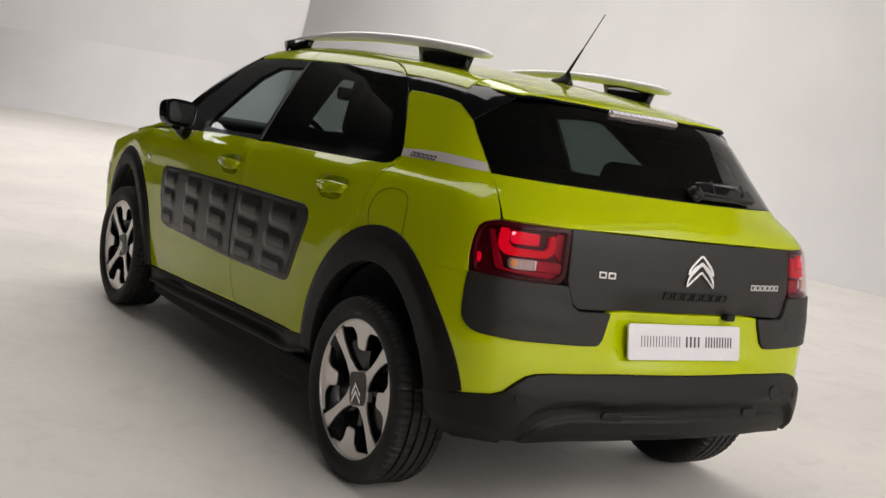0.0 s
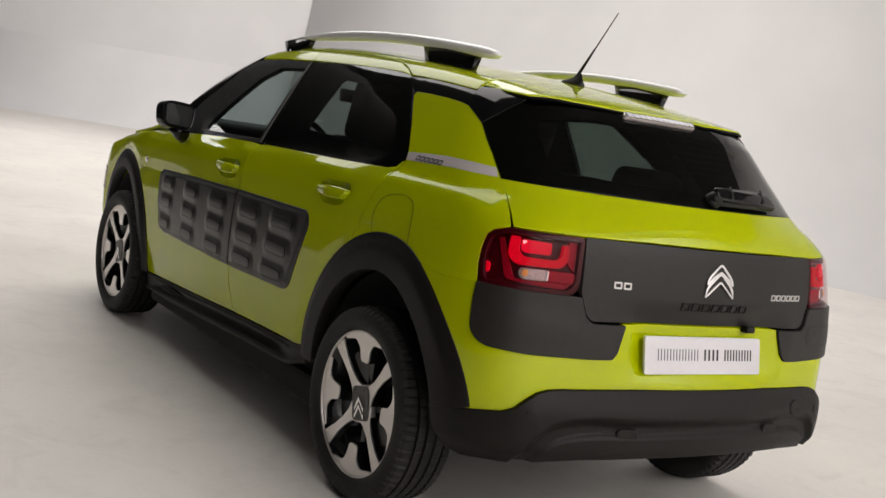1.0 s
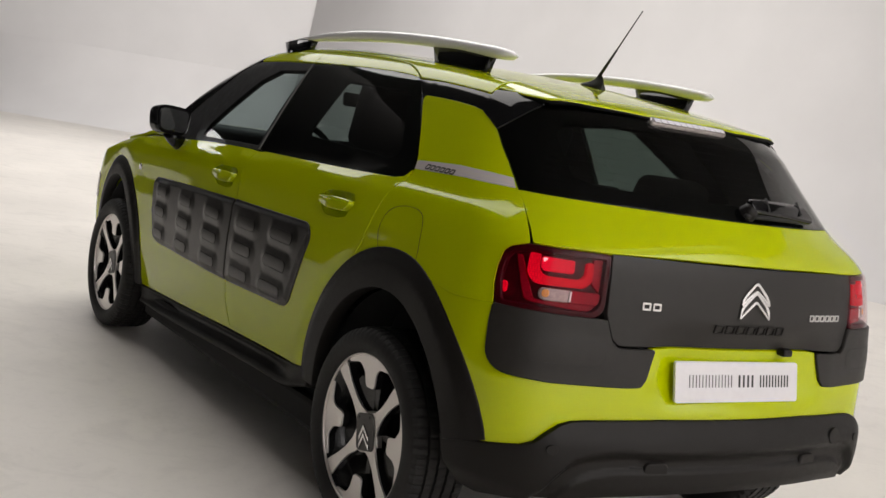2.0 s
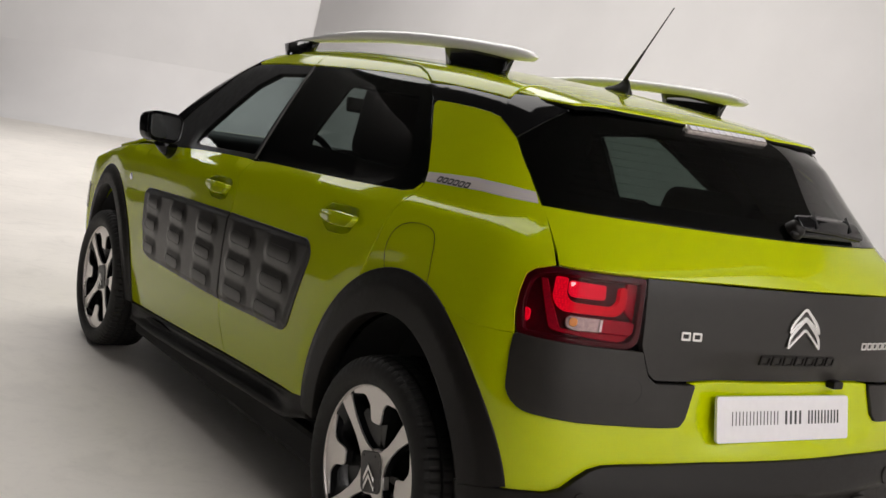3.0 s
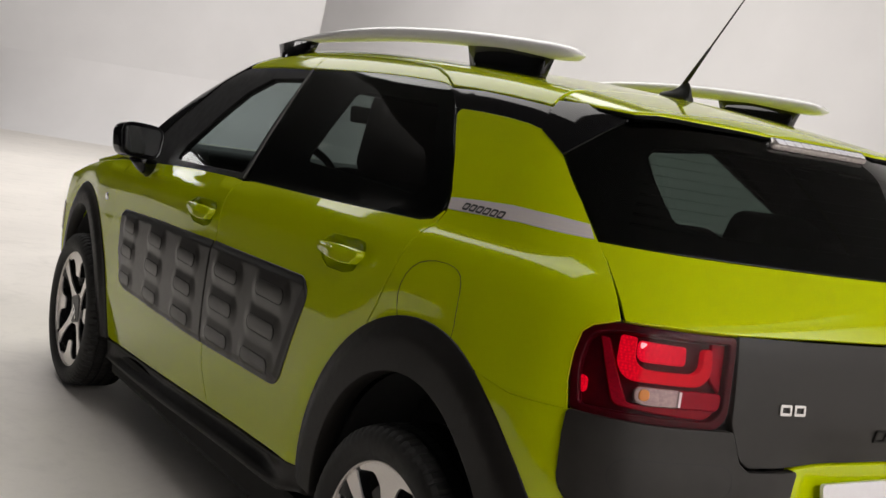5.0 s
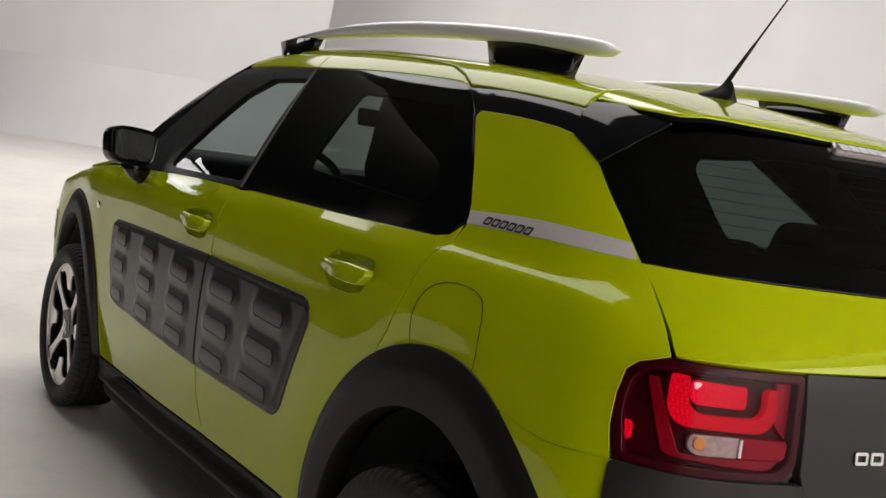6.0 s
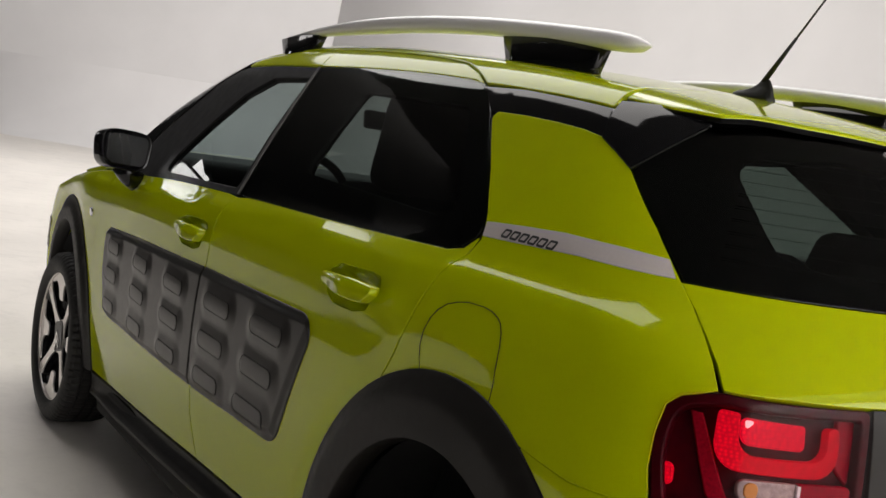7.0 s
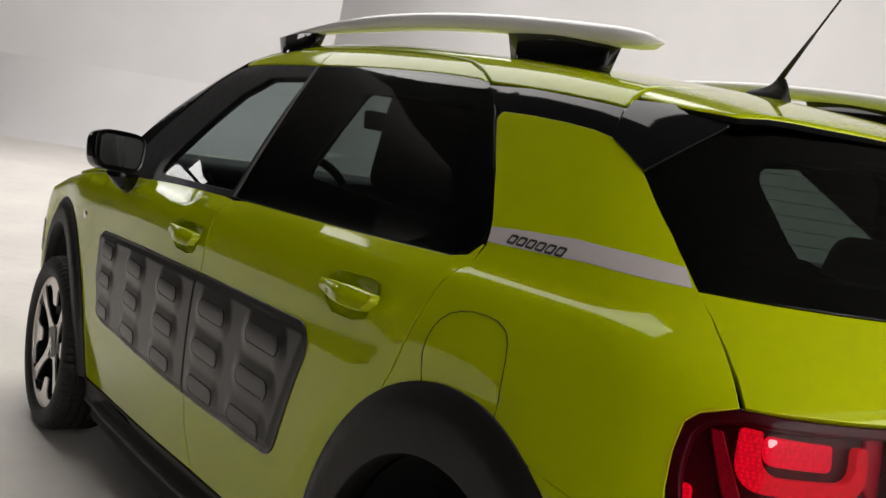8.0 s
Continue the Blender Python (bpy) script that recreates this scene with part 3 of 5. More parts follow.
# side glass
BPIL = [(2.428, 1.427), (2.424, 1.361), (2.412, 1.275), (2.407, 1.182), (2.404, 1.070)]
APIL = [(2.97, 1.392), (3.08, 1.333), (3.18, 1.245), (3.285, 1.150), (3.345, 1.07), (3.34, 1.010)]
win_r = [(s - GAP, z) for s, z in BPIL] + [(s, z + GAP) for s, z in along(BELT, 2.33, 1.43, 9)] + [(1.385, 1.110), (1.362, 1.128), (1.358, 1.145), (1.374, 1.175), (1.443, 1.257), (1.551, 1.364), (1.60, 1.40), (1.637, 1.419, 0.01)] + along(EAVES, 1.69, 2.38, 8)
LINING_HOLE = [(2.115, 1.385, 0.02), (2.14, 1.165, 0.03), (1.50, 1.150, 0.05), (1.47, 1.18, 0.04), (1.64, 1.375, 0.05)]
FAR_HOLE = [(2.20, 1.385, 0.03), (2.17, 1.105, 0.04), (1.58, 1.12, 0.04), (1.60, 1.20, 0.03), (1.86, 1.385, 0.06)]
two("rear_door_window", win_r, PRIVACY, car, step=0.04, depth=0.004, edge=0.001)
# black sheet behind the glass, widened over what is only dark cabin
for sg, hole in ((1, LINING_HOLE), (-1, FAR_HOLE)):
    sheet("window_mask", win_r, wrapped(sg), GLOSS, car, off=-0.006, step=0.03, depth=0.02, edge=0.001, holes=[hole])
win_f = [(s + GAP, z) for s, z in BPIL[::-1]] + [(s, z - GAP) for s, z in along(EAVES, 2.48, 2.92, 6)] + APIL + [(s, z + GAP) for s, z in along(BELT, 3.25, 2.47, 8)]
FRONT_HOLE = [(2.447, 1.400, 0.01), (2.437, 1.082, 0.02), (3.03, 1.052, 0.02), (3.01, 1.11), (2.893, 1.23), (2.79, 1.327, 0.05), (2.67, 1.385, 0.03)]
# front mask too covers glass where only the dark cabin would show
two("window_mask", win_f, TRIM, car, off=-0.002, step=0.03, depth=0.02, edge=0.002, holes=[FRONT_HOLE])
two("front_door_window", [(p[0], p[1], 0.02) for p in FRONT_HOLE], GLASS, car, off=-0.008, step=0.04, depth=0.004, edge=0.001)
for sg in (1, -1):
    bp = [(2.434, 1.428), (2.430, 1.361), (2.418, 1.275), (2.413, 1.182), (2.410, 1.070)]
    sheet("pillar_trim", [(s + 0.004, z) for s, z in bp] + [(s - 0.004, z) for s, z in bp[::-1]], wrapped(sg), CAP_GREY, car, off=0.002, step=0.02, depth=0.008, edge=0.001)

# pale film along the foot of the rear pillar
strip = [(1.352, 1.160), (1.343, 1.135), (1.25, 1.138), (1.1, 1.143), (0.97, 1.141), (0.872, 1.141), (0.899, 1.166), (1.0, 1.170), (1.15, 1.172), (1.25, 1.167)]
films = two("pillar_film", strip, STRIP, car, off=0.0015, step=0.02, depth=0.002, edge=0.0006, label="pale satin strip on the rear pillar")

# gloss black trim between roof and quarter, and behind the tailgate seam
two("pillar_trim", [(1.630, 1.413), (1.545 + GAP, 1.366), (1.434, 1.365), (1.337, 1.360), (1.26, 1.353), (1.212, 1.343), (1.222, 1.37), (1.235, 1.394), (1.324, 1.402), (1.486, 1.413)], GLOSS, car, step=0.02, depth=0.012, label="gloss black pillar trim")
two("tailgate_corner_trim", [(1.207 - GAP, 1.341), (1.163 - GAP, 1.321), (1.114, 1.297), (1.004, 1.381), (1.0, 1.397), (1.12, 1.408), (1.229, 1.406), (1.216, 1.37)], GLOSS, car, off=0.005, step=0.02, depth=0.018, label="gloss black tailgate corner")

# roof skin and spoiler
def edge_xy(pts, sg):
    p, _ = wrap([s * sg for s, z in pts], [z for s, z in pts], 0.0)
    return [(x, y) for x, y, _ in p]


rail_line = [(s, z + GAP) for s, z in along(SEAM, 2.93, 1.695, 16)] + [(1.632, 1.424), (1.486, 1.418), (1.324, 1.408), (1.240, 1.400)]
left_edge = edge_xy(rail_line, 1)
roof_line = [(0.0, 1.78), (-0.246, 1.77), (-0.443, 1.692)] + left_edge + [(-0.478, 0.012), (-0.295, 0.046), (-0.099, 0.061), (0.0, 0.064)]
sheet("roof", mirrored(roof_line[1:-1]), lambda u, v, off: above(u, v, off), PAINT, car, step=0.022, depth=0.02)


def lip(u, v, off):
    """The spoiler's upper face, which runs on past the body."""
    u, v = np.asarray(u, float), np.asarray(v, float)

    def z(a, b):
        return roof(b) - 0.10 * a * a - 0.35 * np.maximum(np.abs(a) - 0.45, 0) ** 1.5 - 0.35 * np.maximum(-b - 0.205 - 0.12 * a * a, 0) ** 1.5
    e = 1e-3
    n = np.stack([-(z(u + e, v) - z(u - e, v)) / (2 * e), -(z(u, v + e) - z(u, v - e)) / (2 * e), np.ones(len(u))], -1)
    n /= np.linalg.norm(n, axis=1, keepdims=True)
    return np.stack([np.where(u > 0, u / 1.035, u), v, z(u, v)], -1) + n * np.reshape(off, (-1, 1)), n


spoil_line = [(0, 0.060), (-0.1, 0.056), (-0.295, 0.041), (-0.478, 0.006), (-0.552, -0.032, 0.01), (-0.535, -0.13), (-0.503, -0.206, 0.03), (-0.37, -0.258), (-0.2, -0.293), (0, -0.304)]
spoiler = sheet("spoiler", mirrored(spoil_line[1:-1]), lip, PAINT, car, step=0.015, depth=0.013, edge=0.005)
sheet("spoiler_underside", [(p[0] * 1.004, p[1] * 1.004 - 0.002) for p in mirrored(spoil_line[1:-1])], lambda u, v, o: (lambda r: (r[0], -r[1]))(lip(u, v, o - 0.0115)), SEAL, spoiler, step=0.05, depth=-0.006)

# added bar under the lip; blocks light through the gap above the glass
edge_line = [(-0.485, -0.165), (-0.37, -0.225), (-0.2, -0.262), (0, -0.275), (0.2, -0.262), (0.37, -0.225), (0.485, -0.165)]
pts = lip([p[0] for p in edge_line], [p[1] for p in edge_line], np.full(7, -0.036))[0]
part("spoiler_filler", tube(pts.tolist(), 0.02, 10), SEAL, spoiler)

# tailgate: glass, painted band, grey panel
GL = [(0.862 - 0.008, 1.141), (0.897 - 0.008, 1.168), (0.954 - 0.008, 1.207), (1.069 - 0.008, 1.271), (1.108, 1.294), (1.0, 1.384), (0.75, 1.398), (0.487, 1.403), (0.2, 1.406)]
sheet("rear_window", mirrored(GL + [])[::1], wrapped(1), REARGLASS, car, step=0.05, depth=0.004, edge=0.001)
# black border widened inward, standing in for the dark cabin behind the glass
GH = [(0.55, 1.185, 0.05), (0.67, 1.20, 0.03), (0.75, 1.268), (0.86, 1.345, 0.04), (0.3, 1.372)]
sheet("rear_window_mask", mirrored(GL), wrapped(1), GLOSS, car, off=-0.006, step=0.04, depth=0.02, edge=0.001, holes=[mirrored(GH)])
tailgate = sheet("tailgate", mirrored([(0.862 - GAP, 1.137), (0.820 - GAP, 1.106), (0.788 - GAP, 1.076), (0.765 - GAP, 1.047), (0.750 - GAP, 1.016), (0.65, 1.0185), (0.534, 1.017), (0.3, 1.0215)]), wrapped(1), PAINT, car, step=0.02, edge=0.0012)
panel_line = mirrored([(0.529, 1.013), (0.525, 0.856), (0.498, 0.788, 0.02), (0.478, 0.774, 0.015), (0.3, 0.776)])
tail_panel = sheet("tailgate_panel", panel_line, wrapped(1), PANEL, car, off=0.0, step=0.03, edge=0.0015, label="matt dark grey panel across the tailgate")

# bumper
bump_line = ([(0.353, 0.765), (0.378, 0.682), (0.400, 0.6615), (0.46, 0.66), (0.652, 0.661), (0.805, 0.668, 0.062), (0.812, 0.80), (0.810, 0.839), (0.93, 0.829)]
             + arc('rear', 115.3, 163, 12) + [(0.798, 0.471), (0.720, 0.487), (0.694, 0.491), (0.667, 0.504), (0.642, 0.531), (0.615, 0.554), (0.585, 0.565), (0.54, 0.569), (0.3, 0.577)])
sheet("rear_bumper", mirrored(bump_line), wrapped(1), PAINT, car, step=0.025)


def pad_height(u, v):
    a = np.abs(u)
    d = np.sqrt((np.maximum(np.abs(a - 0.625) - 0.075, 0) / 1.0) ** 2 + np.maximum(np.abs(v - 0.746) - 0.006, 0) ** 2)
    return 0.010 + 0.002 * step01(0.05, 0.0, d)


pad_line = [(0.806, 0.841, 0.006), (0.807, 0.80), (0.800, 0.673, 0.06), (0.652, 0.6655), (0.46, 0.6635), (0.398, 0.6655, 0.012), (0.383, 0.682), (0.358, 0.7635, 0.004), (0.482, 0.7635, 0.02), (0.506, 0.78, 0.015), (0.528, 0.837), (0.55, 0.838), (0.70, 0.84)]
corner_pads = two("bumper_pad", pad_line, PANEL, car, off=pad_height, step=0.008, label="soft dark grey corner pad")


def stadium(cu, cv, w, hh, n=28):
    return [(cu + (w - hh) * (1 if math.cos(a) > 0 else -1) + hh * math.cos(a), cv + hh * math.sin(a)) for a in np.linspace(0, 2 * math.pi, n, endpoint=False)]


for sg, pad in zip((1, -1), corner_pads):
    sheet("cushion_seam", stadium(0.625, 0.746, 0.108, 0.034), wrapped(sg), SEAL, pad, off=lambda u, v: pad_height(u, v) + 0.0004, step=0.02, depth=0.001, edge=0.0003, holes=[stadium(0.625, 0.746, 0.1068, 0.0328)])


CREASE = curve([0, 0.30, 0.50, 0.545, 0.58, 0.607, 0.645, 0.70], [0.479, 0.479, 0.477, 0.468, 0.450, 0.418, 0.356, 0.27])
RIDGE = curve([0, 0.30, 0.46, 0.52, 0.56, 0.60, 0.65], [0.435, 0.435, 0.432, 0.420, 0.400, 0.350, 0.28])


def low_height(u, v):
    """The lower bumper: a rounded shelf, and under a crease a scooped panel with a ridge."""
    a = np.abs(u)
    top, mid = CREASE(a), RIDGE(a)
    return 0.010 - 0.020 * step01(0.60, 0.74, a) + 0.020 * step01(0.60, 0.49, v) - 0.024 * step01(top + 0.012, top - 0.022, v) + 0.012 * step01(mid + 0.010, mid - 0.010, v) - 0.015 * step01(0.39, 0.33, v)


low_line = ([(0.54, 0.5645), (0.585, 0.5605), (0.613, 0.55), (0.639, 0.527), (0.664, 0.5), (0.694, 0.4865), (0.72, 0.4825), (0.798, 0.4665)] + [(0.86, 0.453), (0.895, 0.446)] + [(0.874, 0.385), (0.835, 0.333), (0.783, 0.325), (0.66, 0.341), (0.46, 0.359), (0.2, 0.365)])
low = sheet("lower_bumper", mirrored([(0.3, 0.5725)] + low_line), wrapped(1), PLASTIC, car, off=low_height, step=0.008, depth=0.03)
for u in (0.315, -0.345):
    sheet("towing_cover", [(u - 0.036, 0.417, 0.014), (u + 0.036, 0.417, 0.014), (u + 0.036, 0.452, 0.014), (u - 0.036, 0.452, 0.014)], wrapped(1), PLASTIC, low, off=0.017, step=0.02, depth=0.012, edge=0.004)
    # shade of the gap beside the cover, put in as a dark patch
    sheet("recess_shade", [(u + 0.04, 0.418, 0.006), (u + 0.10, 0.423, 0.006), (u + 0.08, 0.445, 0.006), (u + 0.04, 0.442, 0.006)], wrapped(1), WELL, low, off=0.0095, step=0.02, depth=0.004, edge=0.001)
for u in (0.628, -0.60):
    sheet("parking_sensor", [(u + 0.012 * math.cos(a), 0.49 + 0.012 * math.sin(a)) for a in np.linspace(0, 6.28, 14, endpoint=False)], wrapped(1), PLASTIC, low, off=0.0325, step=0.02, depth=0.004, edge=0.001)
sheet("towing_cap", [(-0.462 + 0.028 * math.cos(a), 0.507 + 0.024 * math.sin(a)) for a in np.linspace(0, 6.28, 20, endpoint=False)], wrapped(1), PLASTIC, low, off=0.0325, step=0.02, depth=0.006, edge=0.002)

# sills and wheel arch cladding
SILL = curve([1.70, 1.90, 2.18, 2.375, 2.6, 2.85, 3.18, 3.46, 3.54], [0.40, 0.381, 0.371, 0.362, 0.350, 0.334, 0.312, 0.295, 0.291])
HOLLOW = [(0.0, -0.012, 0), (0.0, 0.001, 0), (0.03, 0.002, 0), (0.08, 0.001, -0.004), (0.16, 0.001, -0.016), (0.28, 0.001, -0.030), (0.44, 0.001, -0.036), (0.57, 0.002, -0.028), (0.66, 0.004, -0.012), (0.74, 0.008, 0), (0.81, 0.011, 0), (0.88, 0.010, 0), (0.94, 0.003, 0), (0.98, -0.010, 0), (1.0, -0.03, 0), (1.0, -0.08, 0)]


def sill(sg):
    """A swept moulding: hollow under the door, with a rounded lip below."""
    ss = np.linspace(1.70, 3.545, 70)
    bm = bmesh.new()
    rows = []
    for t, flat_off, dip in HOLLOW:
        off = flat_off + dip * step01(1.80, 2.05, ss) * step01(3.50, 3.22, ss)
        tall = 0.098 - 0.03 * step01(1.9, 1.70, ss) - 0.012 * step01(3.2, 3.54, ss)
        p, _ = wrap(ss * sg, SILL(ss) - GAP - t * tall, off)
        rows.append([bm.verts.new(q) for q in p])
    for a, b in zip(rows, rows[1:]):
        for i in range(len(ss) - 1):
            bm.faces.new((a[i], a[i + 1], b[i + 1], b[i]))
    for i in (0, len(ss) - 1):
        bm.faces.new([r[i] for r in rows])
    bmesh.ops.recalc_face_normals(bm, faces=bm.faces[:])
    return part("sill_cladding", smooth(bm), PLASTIC, car)


for sg in (1, -1):
    sill(sg)


def lipped(which):
    cu, cv, a_, b_, _, _ = ARCHES[which]

    def h(u, v):
        r = np.sqrt(((np.abs(u) - cu) / np.where((which == "front") & (np.abs(u) > cu), a_ * 0.80, a_)) ** 2 + ((v - cv) / b_) ** 2)
        return 0.004 + 0.014 * step01(1.0, 0.90, r)
    return h


for which, a0, a1 in (("rear", 4, 164), ("front", -8, 184)):
    two("arch_cladding", arc(which, a0, a1, 40, 0, -GAP) + arc(which, a1, a0, 36, 1), PLASTIC, car, off=lipped(which), step=0.02, depth=0.05)


# ribbed door pads: pillows in rows, each with a flat cushion let into it
def bumps(rows, low, high, rear):
    def h(u, v):
        u = np.abs(u)
        top = np.zeros(len(u))
        for cu, cv, w, hh in rows:
            d = np.sqrt(np.maximum(np.abs(u - cu) - (w - hh), 0) ** 2 + (v - cv) ** 2) - hh
            top = top + (1 - top) * step01(0.034, -0.020, d)
        rim = np.minimum(high(u) - v, v - low(u))
        if rear:
            rim = np.minimum(rim, u - 1.80 + (v - 0.83) * 0.40)
        return 0.004 + 0.006 * step01(0.0, 0.022, rim) + 0.0062 * top
    return h


def door_pad(line, rows, low, high, rear):
    for sg in (1, -1):
        h = bumps(rows, low, high, rear)
        pad = sheet("door_pad", line, wrapped(sg), PAD, car, off=h, step=0.006 if sg > 0 else 0.02, depth=0.02, label="soft grey air-cushioned door pad")
        for cu, cv, w, hh in rows:
            w, hh = w * 0.93, hh * 0.9
            ring = [(cu + (w - hh) * (1 if math.cos(a) > 0 else -1) + hh * math.cos(a), cv + hh * math.sin(a)) for a in np.linspace(0, 2 * math.pi, 28, endpoint=False)]
            groove = [(cu + (p[0] - cu) * (1 + 0.0013 / w), cv + (p[1] - cv) * (1 + 0.0013 / hh)) for p in ring]
            sheet("cushion_seam", groove, wrapped(sg), SEAL, pad, off=lambda u, v: h(u, v) + 0.0004, step=0.03, depth=0.001, edge=0.0003, holes=[ring])
            sheet("cushion", ring, wrapped(sg), PAD, pad, off=lambda u, v: h(u, v) + 0.0005, step=0.010 if sg > 0 else 0.03, depth=0.003, edge=-0.0008)


pad_f = [(3.42, 0.812, 0.035), (2.95, 0.840), (2.463, 0.862), (2.464, 0.70), (2.465, 0.547), (2.85, 0.542), (3.33, 0.534, 0.07), (3.40, 0.66)]
cells = [(s, z, w, 0.0235) for s, w in ((3.275, 0.072), (2.955, 0.080), (2.635, 0.084)) for z in (0.781 - (s - 2.6) * 0.02, 0.685 - (s - 2.6) * 0.012, 0.590 - (s - 2.6) * 0.02)]
door_pad(pad_f, cells, curve([2.4, 2.85, 3.4], [0.548, 0.542, 0.533]), curve([2.4, 2.95, 3.45], [0.864, 0.840, 0.810]), False)
pad_r = [(2.449, 0.863), (1.779, 0.877, 0.05), (1.900, 0.566, 0.06), (2.449, 0.547), (2.450, 0.70)]
cells = [(2.300 + k * 0.008, z, 0.093, 0.0240) for k, z in enumerate((0.793, 0.693, 0.597))] + [(1.990 + k * 0.022, z, 0.097, 0.0250) for k, z in enumerate((0.803, 0.701, 0.602))]
door_pad(pad_r, cells, curve([1.9, 2.2, 2.45], [0.578, 0.562, 0.547]), curve([1.8, 2.45], [0.876, 0.863]), True)

# fuel flap: a thin seam round a lid
flap_out = [(1.371, 0.874), (1.379, 0.90), (1.380, 0.925), (1.374, 0.953), (1.362, 0.977), (1.346, 0.996), (1.324, 1.011), (1.297, 1.020), (1.268, 1.0255), (1.241, 1.027), (1.216, 1.024), (1.198, 1.018), (1.186, 1.010), (1.177, 0.996), (1.171, 0.975), (1.168, 0.95), (1.166, 0.91), (1.168, 0.872)]
flap_out = [(u - (0.014 if u < 1.26 else 0.0), v) for u, v in flap_out]
sheet("fuel_flap_seam", flap_out + [(u + (0.0007 if u < 1.26 else -0.0007), v - (0.0007 if v > 0.98 else 0)) for u, v in flap_out[::-1]], wrapped(1), SEAL, car, off=0.0011, step=0.008, depth=0.002, edge=0.0002)


# lamps
def tail_lamp(sg):
    body = sheet("tail_lamp", LAMP, wrapped(sg), LAMP_BODY, car, off=-0.028, step=0.03, depth=0.03, label="red tail lamp with a lit light guide")
    lens = sheet("lamp_lens", LAMP, wrapped(sg), LENS, body, off=0.004, step=0.02, depth=0.006, edge=0.004, label="glossy red lens")
    lens.visible_shadow = False
    ring = [(p[0] + (0.672 - p[0]) * 0.06, p[1] + (0.926 - p[1]) * 0.10, *p[2:]) for p in LAMP]
    sheet("lamp_seal", move(LAMP, 0), wrapped(sg), LAMP_BODY, body, off=-0.003, step=0.03, depth=0.02, edge=0.004, holes=[ring])
    U = [(0.748, 0.992, 0.005), (0.747, 0.917, 0.045), (0.576, 0.917, 0.038), (0.579, 0.985, 0.008), (0.594, 0.984, 0.006), (0.593, 0.936, 0.024), (0.720, 0.936, 0.032), (0.722, 0.991, 0.003)]
    sheet("light_guide", U, wrapped(sg), REDGLOW, body, off=-0.010, step=0.02, depth=0.015, edge=0.002)
    sheet("light_core", [(0.716, 0.987, 0.006), (0.714, 0.953, 0.015), (0.630, 0.953, 0.006), (0.632, 0.985, 0.004)], wrapped(sg), REDHOT, body, off=-0.012, step=0.02, depth=0.012, edge=0.002)
    sheet("lamp_bulb", [(0.713, 0.984, 0.002), (0.711, 0.973, 0.002), (0.701, 0.984, 0.002)], wrapped(sg), LED, body, off=-0.0105, step=0.02, depth=0.003, edge=0.001)
    sheet("lamp_divider", [(0.6325, 0.905), (0.6325, 0.877), (0.629, 0.877), (0.629, 0.905)], wrapped(sg), RAIL, body, off=-0.008, step=0.02, depth=0.01, edge=0.0008)
    sheet("reversing_lamp", [(0.709, 0.904, 0.008), (0.707, 0.882, 0.012), (0.69, 0.876, 0.006), (0.633, 0.877), (0.632, 0.905)], wrapped(sg), CLEAR, body, off=-0.012, step=0.015, depth=0.012, edge=0.003)
    sheet("amber_bulb", [(0.700, 0.901, 0.006), (0.700, 0.884, 0.006), (0.686, 0.884, 0.006), (0.686, 0.901, 0.006)], wrapped(sg), AMBER, body, off=-0.009, step=0.02, depth=0.004, edge=0.002)
    sheet("reflector", [(0.628, 0.905, 0.003), (0.629, 0.877, 0.003), (0.553, 0.876, 0.008), (0.550, 0.903, 0.006)], wrapped(sg), RED, body, off=-0.010, step=0.015, depth=0.012, edge=0.003)
    sheet("lamp_frame", [(0.742, 0.87, 0.02), (0.56, 0.854, 0.03), (0.541, 0.922), (0.540, 1.0, 0.008), (0.572, 1.0), (0.570, 0.932, 0.02), (0.545, 0.907), (0.545, 0.87, 0.01), (0.72, 0.872, 0.01), (0.735, 0.902), (0.772, 0.982), (0.785, 0.984)], wrapped(sg), RED, body, off=-0.020, step=0.02, depth=0.008, edge=0.003)
    sheet("side_marker", [(0.815, 0.904, 0.006), (0.812, 0.88, 0.006), (0.795, 0.882, 0.006), (0.797, 0.906, 0.006)], wrapped(sg), REDGLOW, body, off=-0.016, step=0.02, depth=0.01, edge=0.003)
    return body


for sg in (1, -1):
    tail_lamp(sg)

